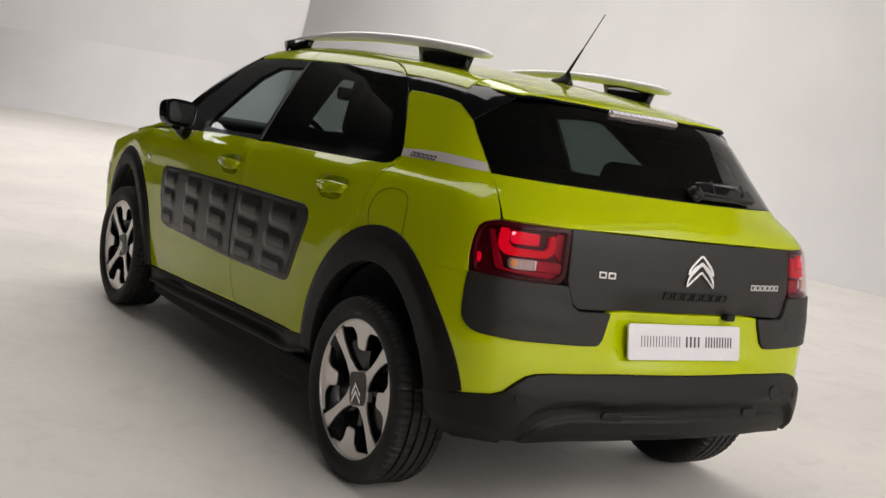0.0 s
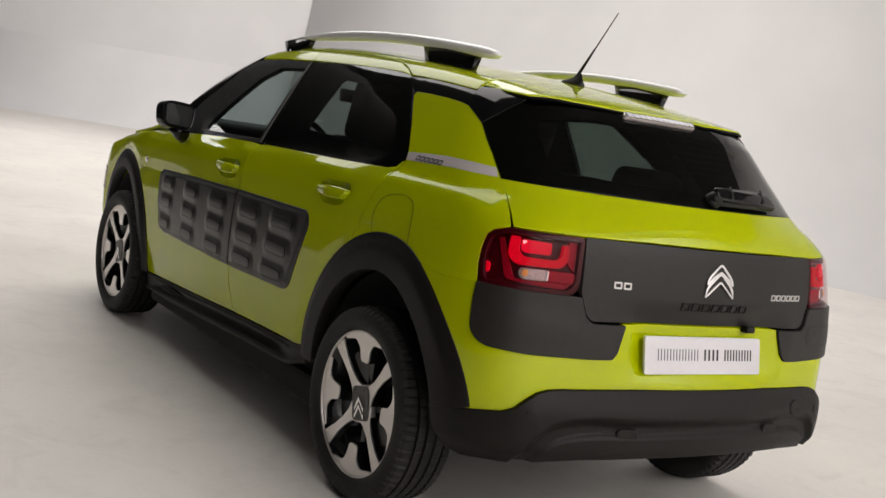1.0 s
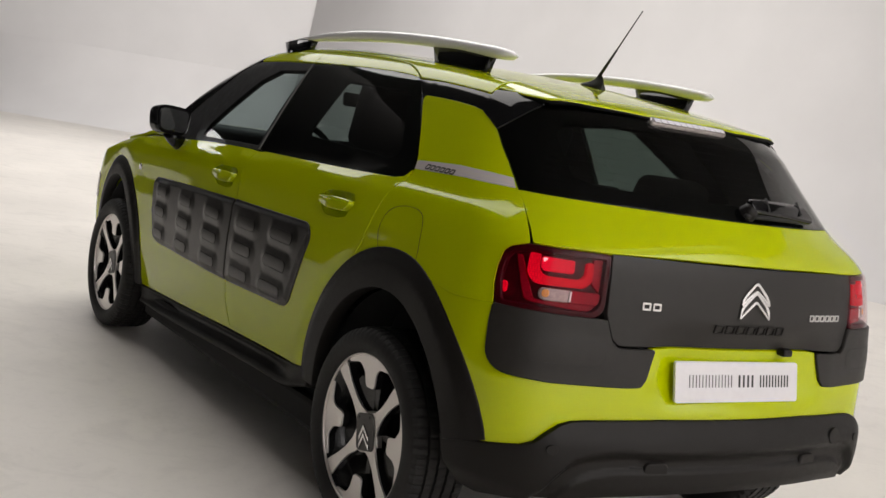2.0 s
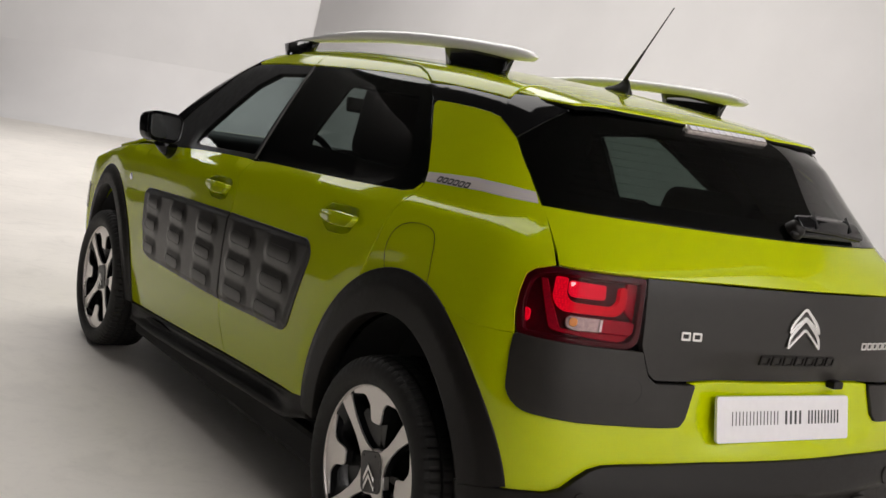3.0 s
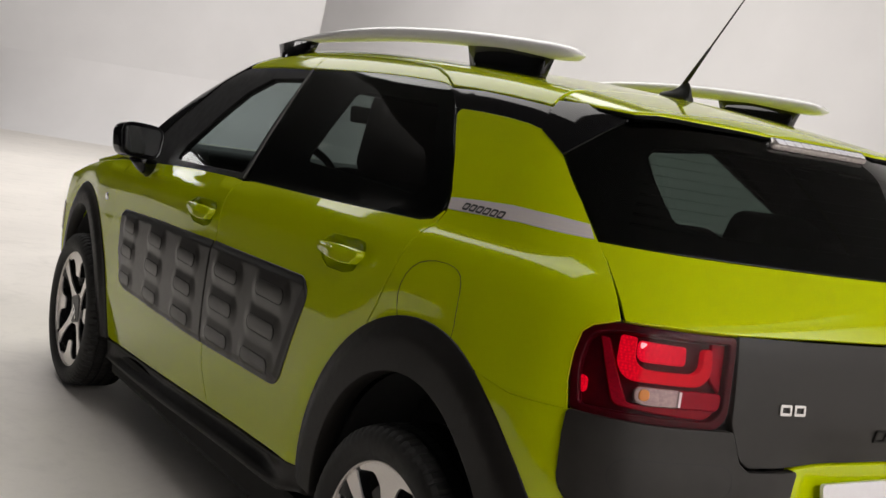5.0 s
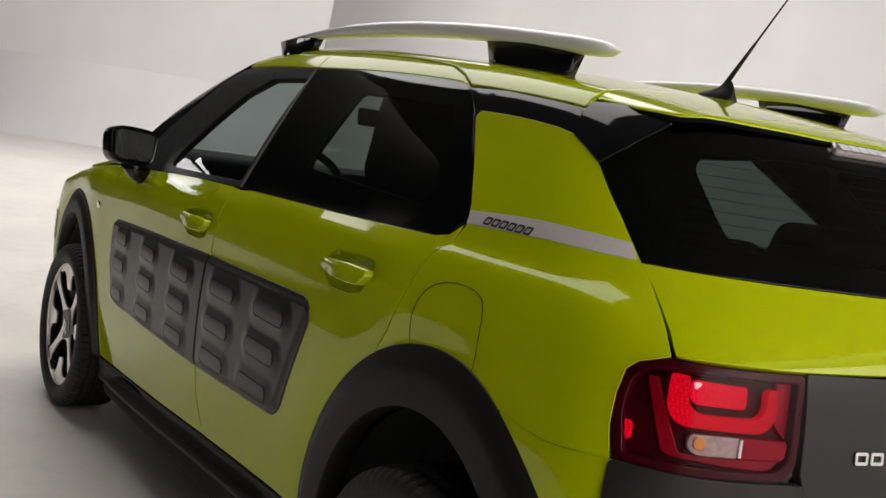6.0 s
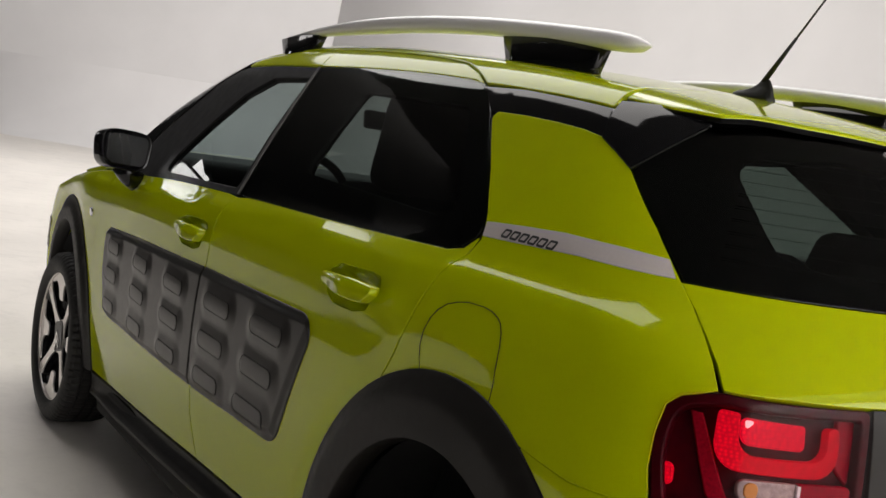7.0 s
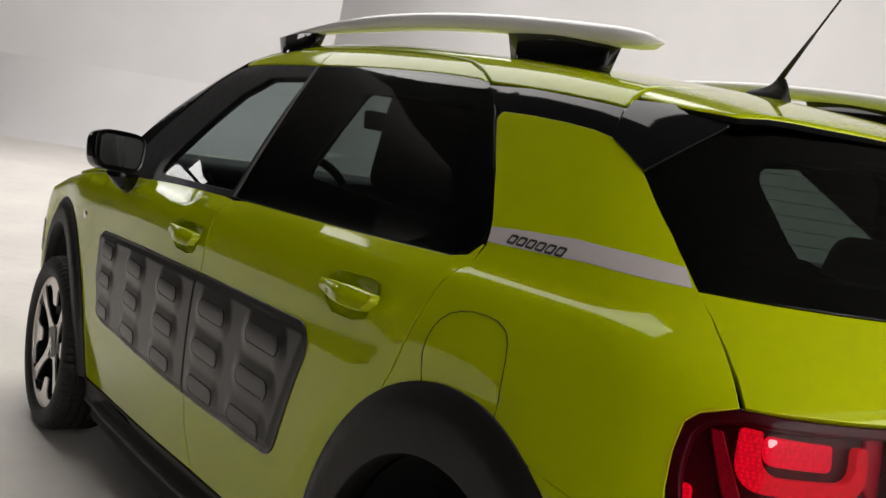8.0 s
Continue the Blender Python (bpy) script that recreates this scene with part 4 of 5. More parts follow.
# wheels
def wheel(cy, sg):
    rim = lathe([(-0.082, 0.228), (-0.080, 0.235), (-0.07, 0.235), (-0.05, 0.210), (0.08, 0.195), (0.10, 0.222), (0.11, 0.222), (0.10, 0.195), (0.08, 0.18), (-0.03, 0.195), (-0.06, 0.218)], 64, closed=True)
    hub = part("wheel", rim, ALLOY_DARK, car, "alloy wheel with machined spokes and black pockets")
    hub.matrix_basis = pose(sg * (0.742 if cy < 1 else 0.722), cy, AXLE) @ pose(0, 0, 0, 0, 0, 0 if sg < 0 else 180)
    prof = [(-0.086, 0.236), (-0.094, 0.240), (-0.101, 0.252), (-0.105, 0.270), (-0.102, 0.287), (-0.095, 0.302), (-0.086, 0.3105)]
    for g in (-0.054, -0.018, 0.018, 0.054):
        prof += [(g - 0.0055, 0.316), (g - 0.0045, 0.307), (g + 0.0045, 0.307), (g + 0.0055, 0.316)]
    prof += [(0.086, 0.3105), (0.097, 0.300), (0.105, 0.283), (0.106, 0.26), (0.10, 0.235), (0.09, 0.224), (0.0, 0.21)]

    def tread(i, j, x, r):
        if j % 4 == 0 and 5 <= i <= 23 and r > 0.300:
            r -= 0.005 if abs(x) > 0.05 else 0.002
        return x, r, 0.30 * (abs(x) ** 1.2) * (1 if x > 0 else -1)
    rubber = lathe(prof, 280, closed=True, shape=tread)
    for f in rubber.faces:
        c = f.calc_center_median()
        f.smooth = math.hypot(c.y, c.z) < 0.299
    tyre = part("tyre", rubber, RUBBER, hub, "black rubber tyre with a grooved tread")
    ring = lathe([(-0.0885, 0.2325), (-0.088, 0.2365), (-0.080, 0.237), (-0.076, 0.231), (-0.084, 0.2315)], 72, closed=True)
    part("rim_edge", ring, ALLOY, hub)
    bowl = lathe([(-0.03, 0.19), (-0.012, 0.15), (-0.02, 0.07), (-0.03, 0.0001)], 40)
    part("brake_disc", bowl, ALLOY_DARK, hub)

    def face(u, v):
        return -0.082 + 0.020 * (1 - min(1, math.hypot(u, v) / 0.21)) ** 1.3

    def turned(pts, deg):
        c, s = math.cos(math.radians(deg)), math.sin(math.radians(deg))
        return [(-(p[0] * c - p[1] * s), p[0] * s + p[1] * c) for p in pts]
    for q in range(4):
        a = 46 + 90 * q
        spoke = rounded([(0.030, -0.044, 0.01), (0.072, -0.022, 0.035), (0.115, -0.0150, 0.06), (0.165, -0.0165, 0.06), (0.231, -0.027, 0.003), (0.235, 0.0, 0.05), (0.231, 0.027, 0.003), (0.165, 0.0165, 0.06), (0.115, 0.0150, 0.06), (0.072, 0.022, 0.035), (0.030, 0.044, 0.01)], 0.03)
        part("spoke", slab(turned(spoke, a), face, 0.006, 0.0015), ALLOY, hub)
        part("spoke_back", slab(turned(spoke * 0.992, a), lambda u, v: face(u, v) + 0.005, 0.022, 0.0), ALLOY_DARK, hub)
        tab = [(r_ * math.cos(math.radians(d_)), r_ * math.sin(math.radians(d_)), c_) for r_, d_, c_ in ((0.136, -9, 0.014), (0.136, 11, 0.014), (0.180, 11.5, 0.02), (0.210, 18, 0.03), (0.2235, 34, 0.004), (0.2345, 35, 0.002), (0.2350, 18, 0.05), (0.2350, 0, 0.05), (0.2350, -14, 0.05), (0.2345, -27, 0.002), (0.226, -26, 0.004), (0.206, -12, 0.03), (0.180, -9, 0.02))]
        tab = rounded(tab, 0.03)
        part("spoke_tab", slab(turned(tab, a + 45), face, 0.006, 0.0015), ALLOY, hub)
        part("tab_back", slab(turned(tab * 0.992, a + 45), lambda u, v: face(u, v) + 0.005, 0.02, 0.0), ALLOY_DARK, hub)
        rib = rounded([(0.05, -0.012), (0.20, -0.016), (0.20, 0.016), (0.05, 0.012)], 0.05)
        part("inner_rib", slab(turned(rib, a + 47), lambda u, v: -0.045, 0.03, 0.003), ALLOY_DARK, hub)
    sq = rounded([(-0.056, -0.050, 0.018), (0.056, -0.050, 0.018), (0.056, 0.050, 0.018), (-0.056, 0.050, 0.018)], 0.02)
    part("spoke_hub", slab(turned(rounded([(-0.062, -0.056, 0.02), (0.062, -0.056, 0.02), (0.062, 0.056, 0.02), (-0.062, 0.056, 0.02)], 0.02), 104), lambda u, v: -0.0665, 0.02, 0.004), ALLOY, hub)
    part("centre_cap", slab(turned(sq, 104), lambda u, v: -0.0735, 0.012, 0.003), CAP_GREY, hub, "grey centre cap with a chrome badge")
    for dz in (0.0, -0.024):
        chev = [(-0.027, dz - 0.012), (0, dz + 0.024), (0.027, dz - 0.012), (0.027, dz - 0.026), (0, dz + 0.008), (-0.027, dz - 0.026)]
        part("wheel_badge", slab(turned([(u, v) for u, v in chev], 15), lambda u, v: -0.079, 0.006, 0.0015), CHROME, hub)
    for q in range(4):
        u, v = turned([(0.044 * (1 if q % 2 else -1), 0.030 * (1 if q > 1 else -1))], 104)[0]
        part("cap_screw", lathe([(-0.0745, 0.004), (-0.0742, 0.0001)], 10, pose(0, u, v)), SEAL, hub)
    return hub


for cy in (0.0, BASE):
    for sg in (-1, 1):
        wheel(cy, sg)

# wheel wells and underbody
for cy in (0.0, BASE):
    for sg in (-1, 1):
        well = lathe([(-0.735, 0.425), (-0.72, 0.42), (-0.50, 0.415), (-0.46, 0.30), (-0.46, 0.001)], 48, pose(0, cy, AXLE + 0.01))
        for v in [v for v in well.verts if v.co.z < 0.40]:
            well.verts.remove(v)
        ob = part("wheel_well", well, WELL, car)
        ob.matrix_basis = pose(0, 0, 0) if sg < 0 else Matrix.Diagonal((-1, 1, 1, 1))
under = bmesh.new()
box(under, (1.50, 1.78, 0.11), pose(0, 1.29, 0.215), 0.02)
part("underbody", under, WELL, car)
nose_tray = bmesh.new()
box(nose_tray, (1.06, 1.10, 0.09), pose(0, 2.70, 0.22), 0.02)
part("underbody", nose_tray, WELL, car)
wall = bmesh.new()
box(wall, (1.30, 0.05, 0.60), pose(0, 2.38, 0.66), 0.01)
part("bulkhead", wall, WELL, car)
tray = bmesh.new()
box(tray, (0.90, 0.66, 0.08), pose(0, -0.30, 0.44), 0.03)
part("underbody", tray, WELL, car)

# bonnet, windscreen, nose
scr = [(0.0, 1.799), (-0.295, 1.785), (-0.463, 1.721), (-0.611, 2.091), (-0.69, 2.403), (-0.443, 2.539), (-0.197, 2.588), (0.0, 2.598)]
sheet("windscreen", mirrored(scr[1:-1]), lambda u, v, o: above(u, v, o), GLASS, car, step=0.06, depth=0.005, edge=0.001)
two("windscreen_pillar", [(2.945, 1.440), (2.975, 1.400), (3.085, 1.341), (3.185, 1.253), (3.29, 1.158), (3.352, 1.075), (3.42, 1.008), (3.56, 1.005), (3.48, 1.08), (3.36, 1.19), (3.22, 1.302), (3.08, 1.392)], GLOSS, car, step=0.02, depth=0.03)
sheet("bonnet", mirrored([(0.197, 2.617), (0.443, 2.564), (0.65, 2.442), (0.69, 2.598), (0.69, 2.871), (0.63, 3.065), (0.492, 3.202), (0.246, 3.27)]), lambda u, v, o: above(u, v, o), PAINT, car, step=0.05)
# the nose: a painted skin round the front
def ahead(u, v, off):
    u, v = np.asarray(u, float), np.asarray(v, float)
    p = meet(np.stack([u, 0 * u + 3.75, v], -1), np.tile([0, -1.0, 0], (len(u), 1)), 1.5, 120)
    n = normal(p)
    return p + n * np.reshape(off, (-1, 1)), n


sheet("front_bumper", mirrored([(0.3, 0.78), (0.55, 0.76), (0.66, 0.70), (0.70, 0.52), (0.68, 0.30), (0.5, 0.22), (0.2, 0.21)]), ahead, PAINT, car, step=0.05)
sheet("front_grille", [(-0.45, 0.30, 0.04), (0.45, 0.30, 0.04), (0.50, 0.46, 0.05), (-0.50, 0.46, 0.05)], ahead, PLASTIC, car, off=0.008, step=0.05)
two("head_lamp", [(4.62, 0.60), (4.45, 0.58), (4.42, 0.70), (4.60, 0.72)], CLEAR, car, off=0.004, step=0.04)


# roof rails
def rail(sg, mat):
    ys = np.linspace(1.55, 0.052, 44)
    bm = bmesh.new()
    rows = []
    for i, y in enumerate(ys):
        t = i / (len(ys) - 1)
        fat = max(0.03, (math.sin(math.pi * min(1, t / 0.42) / 2) if t < 0.42 else 1.0) * (1 - max(0, (t - 0.93) / 0.07) ** 2) ** 0.5)
        x = -0.515 + 0.025 * t + 0.045 * t * t
        z = 1.472 + 0.060 * math.sin(math.pi * (0.10 + 0.78 * t)) - 0.010 * (1 - t)
        w, h = 0.030 * fat ** 0.6, 0.0195 * fat
        row = []
        for k in range(16):
            a = 2 * math.pi * k / 16
            cx, cz = math.cos(a), math.sin(a)
            row.append(bm.verts.new((sg * (x + w * math.copysign(abs(cx) ** 0.75, cx)), y, z + h * math.copysign(abs(cz) ** 0.75, cz))))
        rows.append(row)
    for a, b in zip(rows, rows[1:]):
        for j in range(16):
            bm.faces.new((a[j], a[(j + 1) % 16], b[(j + 1) % 16], b[j]))
    bm.faces.new(rows[0][::-1])
    bm.faces.new(rows[-1])
    bmesh.ops.recalc_face_normals(bm, faces=bm.faces[:])
    bar = part("roof_rail", smooth(bm), mat, car, "pearl white roof rail on black feet")
    for y0, y1, lean in ((0.455, 0.185, -0.03), (1.52, 1.33, 0.02)):
        ft = bmesh.new()
        m = 9
        lo, hi = [], []
        for j in range(2 * m):
            q = j if j < m else 2 * m - 1 - j
            sd = 1 if j < m else -1
            y = y0 + (y1 - y0) * q / (m - 1)
            t = (1.55 - y) / 1.498
            x = -0.515 + 0.025 * t + 0.045 * t * t
            zt = 1.466 + 0.060 * math.sin(math.pi * (0.10 + 0.78 * t)) - 0.010 * (1 - t)
            wd = 0.024 * math.sin(math.pi * (0.18 + 0.64 * q / (m - 1)))
            flare = (q / (m - 1) - 0.5) * 0.05
            xb = sg * (x + sd * wd * 1.1)
            zb = float(above(np.array([xb]), np.array([y + flare * -0.6]))[0][0, 2]) - 0.004
            lo.append(ft.verts.new((xb, y - flare * (-0.2), zb)))
            hi.append(ft.verts.new((sg * (x + sd * wd), y - flare, zt)))
        n = 2 * m
        for j in range(n):
            ft.faces.new((lo[j], lo[(j + 1) % n], hi[(j + 1) % n], hi[j]))
        ft.faces.new(hi)
        bmesh.ops.recalc_face_normals(ft, faces=ft.faces[:])
        part("rail_foot", smooth(ft), GLOSS, bar, "gloss black foot")
    return bar


for sg in (1, -1):
    rail(sg, RAIL)

# aerial: a low teardrop foot that rises to the whip at its rear end
def aerial_foot():
    bm = bmesh.new()
    rows = []
    for y, w, h in ((0.243, 0.004, 0.004), (0.236, 0.013, 0.010), (0.222, 0.019, 0.015), (0.205, 0.022, 0.019), (0.190, 0.023, 0.024), (0.178, 0.022, 0.034), (0.168, 0.020, 0.045), (0.158, 0.018, 0.050), (0.146, 0.017, 0.047), (0.137, 0.015, 0.034), (0.131, 0.011, 0.012)):
        z = float(above(np.array([-0.005]), np.array([y]))[0][0, 2]) - 0.003
        neck = 1.0 if h < 0.03 else 0.42
        rows.append([bm.verts.new((-0.008 + w * (math.cos(a) if math.sin(a) < 0.3 else math.cos(a) * neck), y, z + h * max(0.0, math.sin(a)) ** 0.8)) for a in np.linspace(0, math.pi, 13)])
    for a, b in zip(rows, rows[1:]):
        for k in range(12):
            bm.faces.new((a[k], a[k + 1], b[k + 1], b[k]))
    bm.faces.new(rows[0])
    bm.faces.new(rows[-1][::-1])
    bmesh.ops.recalc_face_normals(bm, faces=bm.faces[:])
    return smooth(bm)


aerial = part("aerial", aerial_foot(), SEAL, car, "thin black whip aerial")
tip = Vector((-0.016, -0.002, 1.717))
root = Vector((-0.007, 0.164, 1.494))
mid = root + (tip - root) * 0.42
part("aerial_mast", tube([root, mid], [0.0065, 0.0034]), SEAL, aerial)
part("aerial_mast", tube([mid, tip], [0.0026, 0.0018]), SEAL, aerial)


# door mirrors
def door_mirror(sg):
    bm = bmesh.new()
    bmesh.ops.create_uvsphere(bm, u_segments=32, v_segments=20, radius=1.0)
    for v in bm.verts:
        c = v.co
        c.x, c.y, c.z = (math.copysign(abs(k) ** 0.55, k) for k in c)
        if c.y < -0.35:
            c.y = -0.35 - (c.y + 0.35) * 0.1
        c.x *= 1.0 + 0.08 * c.z
        c.x, c.y, c.z = c.x * 0.080, c.y * 0.075, c.z * 0.061
    ob = part("door_mirror", smooth(bm), GLOSS, car, "gloss black door mirror")
    ob.matrix_basis = pose(-0.858 * sg, 1.855, 1.077) @ pose(0, 0, 0, -7, 4 * sg, 9 * sg)
    gl = rounded([(-0.060, -0.045, 0.022), (0.060, -0.045, 0.022), (0.066, 0.046, 0.018), (-0.066, 0.046, 0.018)], 0.02)
    g = bmesh.new()
    fr = [g.verts.new((u, -0.0295, v)) for u, v in gl]
    bk = [g.verts.new((u, -0.024, v)) for u, v in gl]
    g.faces.new(fr)
    g.faces.new(bk[::-1])
    for i in range(len(gl)):
        g.faces.new((fr[i], bk[i], bk[(i + 1) % len(gl)], fr[(i + 1) % len(gl)]))
    bmesh.ops.recalc_face_normals(g, faces=g.faces[:])
    part("mirror_glass", g, MIRROR, ob, "mirror glass")
    arm = tube([(-0.80 * sg, 1.87, 0.985), (-0.83 * sg, 1.868, 1.0), (-0.85 * sg, 1.865, 1.03)], [0.035, 0.03, 0.035], 14)
    part("mirror_arm", arm, GLOSS, car)


for sg in (1, -1):
    door_mirror(sg)


sheet("wing_badge", [(3.655 + 0.012 * math.cos(a), 0.832 + 0.012 * math.sin(a)) for a in np.linspace(0, 6.28, 16, endpoint=False)], wrapped(1), CHROME, car, off=0.004, step=0.02, depth=0.005, edge=0.003)


# number plate with bars for its writing
def on_tail(x, z, off):
    """A place on the plate, which leans back in its dish."""
    return Vector((x - 0.012, -0.657 - (0.667 - z) * 0.22 - off, z))


def plate_piece(x0, x1, z0, z1, off, thick, r, name, mat, parent):
    bm = bmesh.new()
    pts = rounded([(x0, z0, r), (x1, z0, r), (x1, z1, r), (x0, z1, r)], 0.05)
    a, b = ([bm.verts.new(on_tail(u, v, o)) for u, v in pts] for o in (off, off - thick))
    f = bm.faces.new(a)
    bm.faces.new(b[::-1])
    for i in range(len(pts)):
        bm.faces.new((a[i], b[i], b[(i + 1) % len(pts)], a[(i + 1) % len(pts)]))
    bmesh.ops.recalc_face_normals(bm, faces=bm.faces[:])
    return part(name, bm, mat, parent)


plate = plate_piece(-0.26, 0.26, 0.611, 0.722, 0.010, 0.008, 0.008, "number_plate", PLATE, car)
plate["label"] = "white show plate with dark bars"
x = -0.205
for w, thin in ((0.185, 1), (0.075, 0), (0.135, 0)):
    n = max(2, int(w / 0.026))
    for i in range(n):
        b0 = x + w * i / n
        for k in (0.0, 0.5):
            plate_piece(b0 + w / n * k, b0 + w / n * (k + (0.10 if thin else 0.2)), 0.652, 0.686, 0.0108, 0.001, 0.0008, "plate_bar", INK, plate)
    x += w + 0.018


# badges on the tailgate panel and the pillar film: plain shapes
def chevron(dz, w, tip, mid, inner):
    """An upturned V: a thin chrome rim round a dark face."""
    line = [(0, dz, 0.016), (-0.045 * w, dz - 0.037, 0.05), (-0.058 * w, dz - 0.054, 0.02), (-0.062 * w, tip, 0.003), (-0.030 * w, mid, 0.03), (0, inner, 0.012), (0.030 * w, mid, 0.03), (0.062 * w, tip, 0.003), (0.058 * w, dz - 0.054, 0.02), (0.045 * w, dz - 0.037, 0.05)]
    t = 0.0042
    hole = [(0, dz - t * 1.5, 0.014), (-0.043 * w, dz - 0.040 - t, 0.05), (-0.058 * w + t, dz - 0.056 - t * 0.6, 0.02), (-0.062 * w + t, tip + t * 2.2, 0.002), (-0.030 * w, mid + t * 1.3, 0.03), (0, inner + t * 1.4, 0.01), (0.030 * w, mid + t * 1.3, 0.03), (0.062 * w - t, tip + t * 2.2, 0.002), (0.058 * w - t, dz - 0.056 - t * 0.6, 0.02), (0.043 * w, dz - 0.040 - t, 0.05)]
    ob = sheet("chevron_badge", line, wrapped(1), CHROME, car, off=0.009, step=0.012, depth=0.009, edge=0.0012, holes=[hole], label="chrome double chevron badge")
    sheet("badge_face", hole, wrapped(1), PANEL, ob, off=0.004, step=0.012, depth=0.003, edge=0.0)
    return ob


chevron(0.978, 1.0, 0.905, 0.930, 0.947)
chevron(0.950, 1.06, 0.866, 0.893, 0.917)


def bars(u0, u1, v0, v1, n, mat, parent, off, slant=0.0, depth=0.003, place=None, fill=0.78, stroke=0.0035):
    """A row of plain upright frames in place of lettering."""
    for i in range(n):
        a = u0 + (u1 - u0) * i / n
        b = a + (u1 - u0) / n * fill
        d = math.copysign(stroke, b - a)
        hole = [(a + d, v0 + stroke), (b - d, v0 + stroke), (b - d + slant * 0.8, v1 - stroke), (a + d + slant * 0.8, v1 - stroke)]
        sheet("badge_bar", [(a, v0, 0.003), (b, v0, 0.003), (b + slant, v1, 0.003), (a + slant, v1, 0.003)], place or wrapped(1), mat, parent, off=off, step=0.02, depth=depth, edge=0.0006, holes=[hole])


bars(0.420, 0.350, 0.875, 0.895, 2, BADGE, tail_panel, 0.004, stroke=0.0042)
bars(-0.278, -0.462, 0.868, 0.887, 6, BADGE, tail_panel, 0.004, -0.003)
bars(0.150, -0.160, 0.823, 0.848, 7, PLASTIC, tail_panel, 0.004, 0.0, 0.004)
bars(1.297, 1.155, 1.1405, 1.1555, 6, INK, films[0], 0.0026, -0.005, 0.001, stroke=0.0028)
bars(1.155, 1.297, 1.1405, 1.1555, 6, INK, films[1], 0.0026, 0.005, 0.001, wrapped(-1), stroke=0.0028)

# high brake light under the spoiler lip
stop = sheet("high_brake_light", [(0.203, 1.384, 0.003), (-0.117, 1.388, 0.003), (-0.13, 1.401, 0.003), (0.19, 1.397, 0.003)], wrapped(1), CLEAR, car, off=0.009, step=0.02, depth=0.012, edge=0.003, label="pale clear high brake light")
for i in range(12):
    u = 0.186 - i * 0.0255
    sheet("light_cell", [(u, 1.3865 + i * 0.0003, 0.002), (u - 0.021, 1.3865 + i * 0.0003, 0.002), (u - 0.022, 1.3945 + i * 0.0003, 0.002), (u - 0.001, 1.3945 + i * 0.0003, 0.002)], wrapped(1), RAIL, stop, off=0.0102, step=0.03, depth=0.003, edge=0.001)

# rear wiper
p0, n0 = wrap([-0.03], [1.165])
wb = Vector(p0[0]) + Vector(n0[0]) * 0.02
wk = lathe([(0, 0.028), (0.02, 0.024), (0.03, 0.015), (0.032, 0.0001)], 20, Matrix())
wiper_set = part("rear_wiper", wk, PLASTIC, car, "black rear wiper")
spin = Matrix.Translation(wb - Vector(n0[0]) * 0.02) @ Vector(n0[0]).to_track_quat("X", "Z").to_matrix().to_4x4()
wiper_set.data.transform(spin)
arm_line = [(-0.025, 1.186, 0.008), (-0.12, 1.191), (-0.22, 1.191), (-0.30, 1.181, 0.05), (-0.368, 1.152, 0.006), (-0.355, 1.147, 0.004), (-0.20, 1.156), (-0.03, 1.160, 0.006)]
sheet("wiper_arm", arm_line, wrapped(1), GLOSS, wiper_set, off=lambda u, v: 0.030 + 0.008 * step01(1.150, 1.176, v) - 0.008 * step01(1.178, 1.192, v), step=0.012, depth=0.014, edge=0.003, label="gloss black shrouded wiper arm")
for u in (-0.105, -0.285):
    sheet("wiper_joint", [(u, 1.192), (u - 0.004, 1.192), (u + 0.012, 1.157), (u + 0.016, 1.157)], wrapped(1), SEAL, wiper_set, off=0.0385, step=0.02, depth=0.006, edge=0.0004)
pp, nn = wrap(np.linspace(-0.0, -0.37, 12), np.full(12, 1.152), 0.012)
part("wiper_blade", tube(pp.tolist(), 0.007, 8), SEAL, wiper_set)

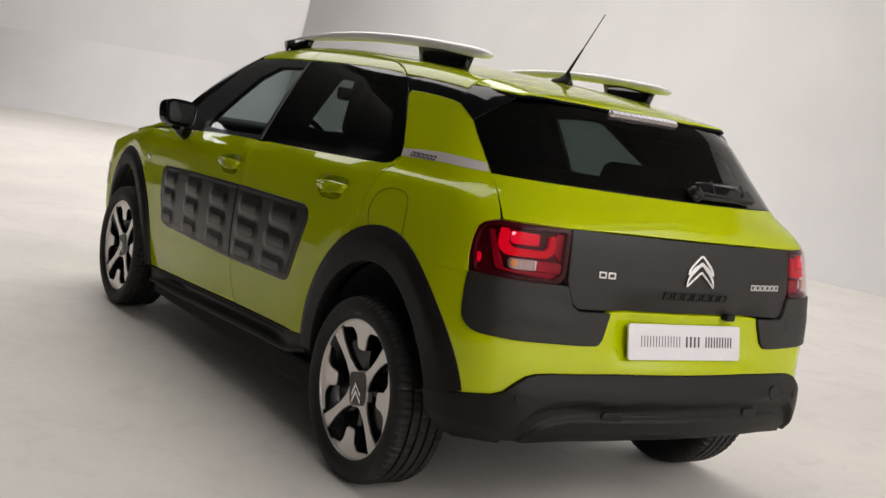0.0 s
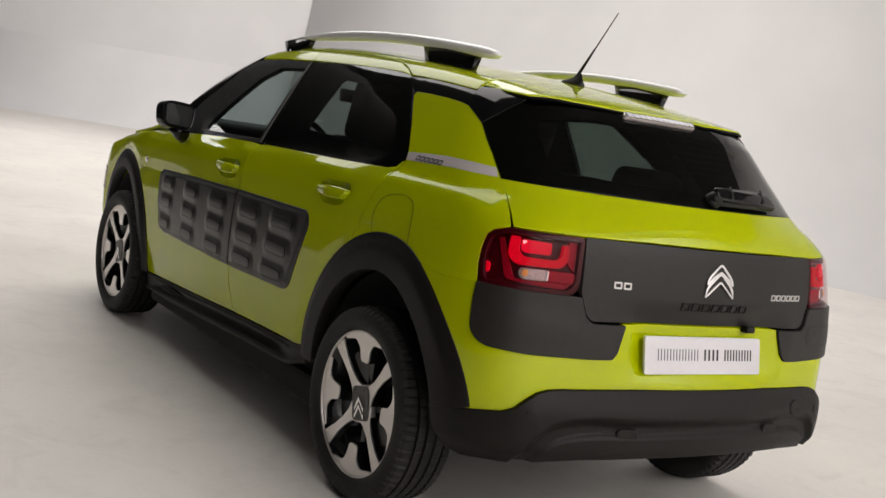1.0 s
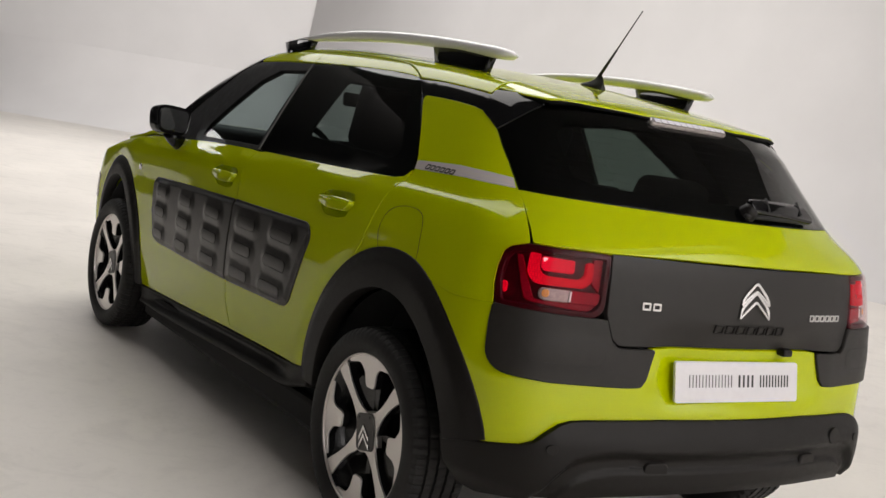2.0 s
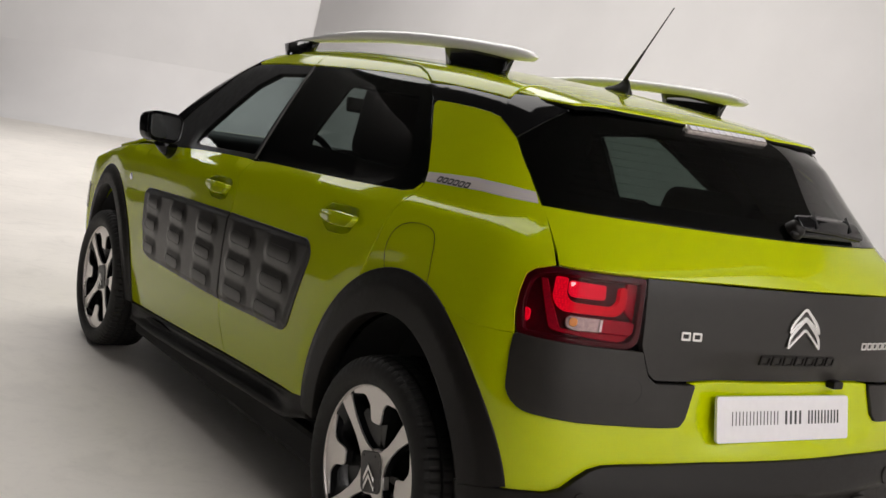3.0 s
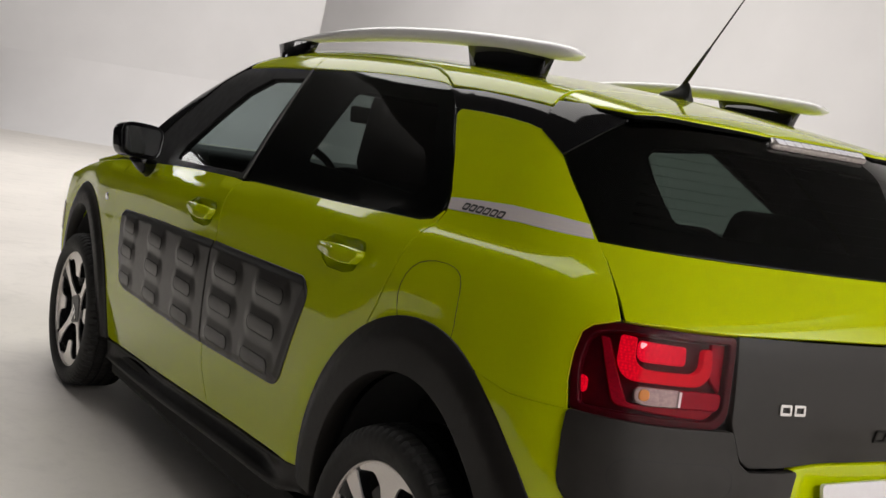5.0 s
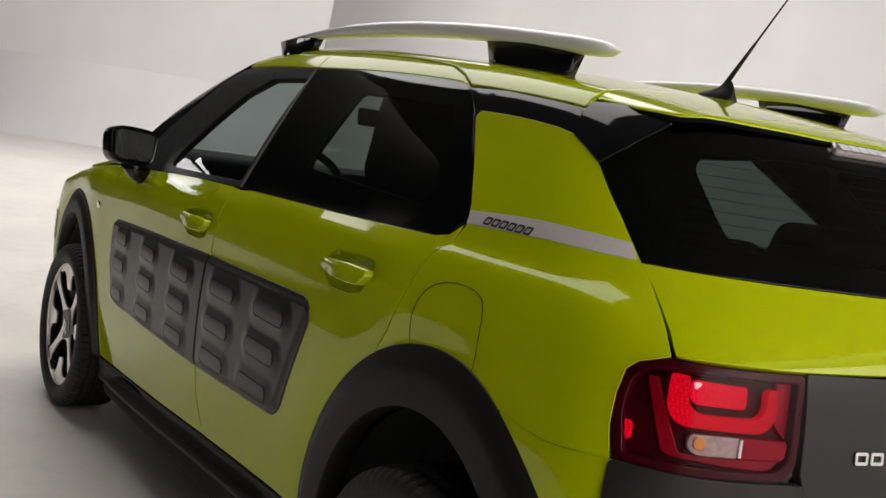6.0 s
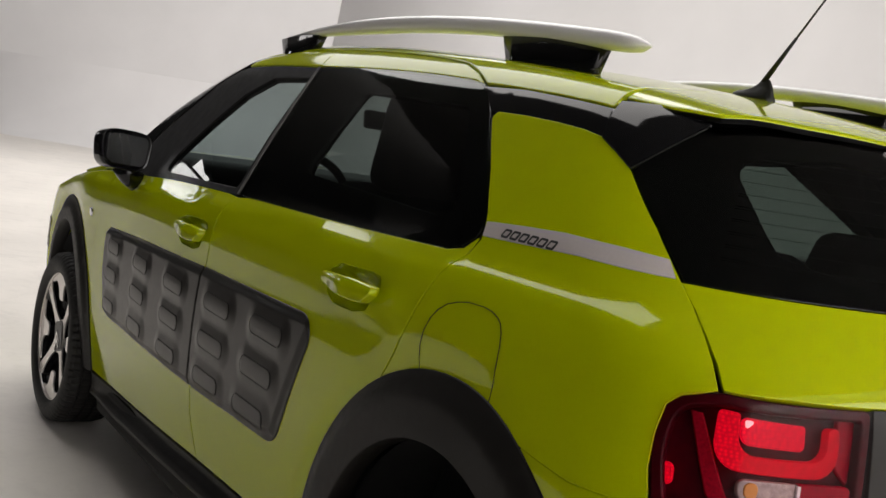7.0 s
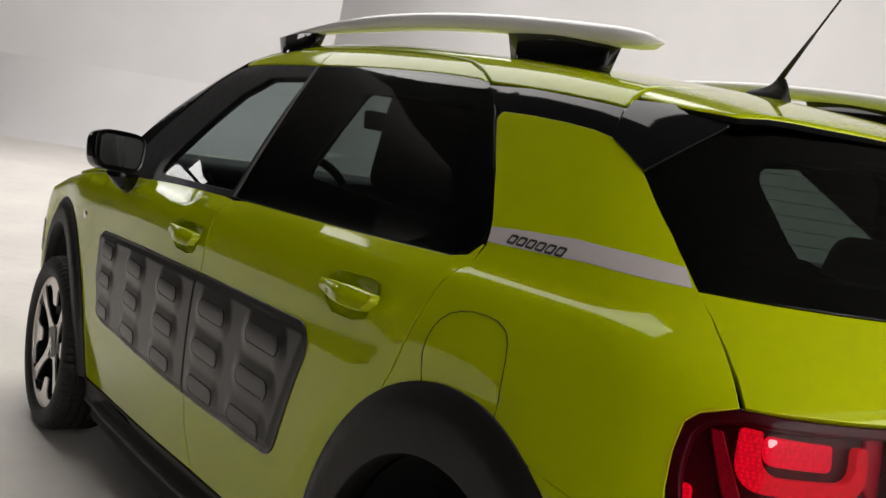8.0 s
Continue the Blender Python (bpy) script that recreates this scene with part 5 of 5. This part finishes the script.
# cabin
def seat(x, y, z, wide, lean=14, top=0.76):
    b = bmesh.new()
    box(b, (wide, 0.50, 0.16), pose(x, y + 0.10, z, 6), 0.05, 3)
    st = part("seat", smooth(b), CLOTH, car, "dark cloth seat")
    b = bmesh.new()
    box(b, (wide * 0.96, 0.15, 0.66), pose(x, y - 0.22, z + 0.35, lean), 0.06, 3)
    part("backrest", smooth(b), CLOTH, st)
    b = bmesh.new()
    box(b, (0.31, 0.12, 0.27), pose(x, y - 0.31, z + top, lean), 0.058, 5)
    part("headrest", smooth(b), CLOTH, st)
    return st


seat(0.36, 1.22, 0.45, 0.50, 14, 0.76)
seat(-0.36, 1.18, 0.45, 0.50, 14, 0.785)
for x, top in ((-0.38, 0.74), (0.0, 0.60), (0.38, 0.66)):
    seat(x, 0.44, 0.40, 0.40, 18, top)
b = bmesh.new()
box(b, (1.36, 0.40, 0.34), pose(0, 2.13, 0.905), 0.06, 3)
part("dashboard", smooth(b), TRIM, car)
wheel_ring = lathe([(0.014 * math.cos(a), 0.18 + 0.014 * math.sin(a)) for a in np.linspace(0, 2 * math.pi, 10, endpoint=False)], 40, closed=True)
sw = part("steering_wheel", wheel_ring, TRIM, car)
sw.matrix_basis = pose(-0.34, 1.66, 0.965) @ pose(0, 0, 0, -24, 0, 90)
b = bmesh.new()
box(b, (0.22, 0.03, 0.065), pose(0.085, 1.90, 1.290, -10), 0.012)
part("rear_view_mirror", b, TRIM, car)
part("mirror_stalk", tube([(0.075, 1.91, 1.30), (0.07, 1.90, 1.335), (0.065, 1.86, 1.365)], 0.012), TRIM, car)
head = sheet("headlining", mirrored([(0.197, 1.69), (0.433, 1.65), (0.522, 1.215), (0.512, 0.436), (0.483, -0.003), (0.295, -0.149)]), lambda u, v, o: above(u, v, o - 0.035), TRIM, car, step=0.08, depth=0.01)
b = bmesh.new()
box(b, (1.30, 0.50, 0.03), pose(0, -0.12, 0.99), 0.01)
part("parcel_shelf", b, TRIM, car)
# heating wires on the rear window
for k in range(9):
    us = np.linspace(-0.80, 0.80, 40)
    pp, _ = wrap(us, np.full(40, 1.185 + 0.020 * k), -0.003)
    part("heating_wire", tube(pp.tolist(), 0.0004, 4), SEAL, car)

# the small black latch box under the tailgate's edge
b = bmesh.new()
box(b, (0.040, 0.03, 0.022), pose(0.186, -0.650, 0.752), 0.006)
part("tailgate_latch", b, PLASTIC, car)
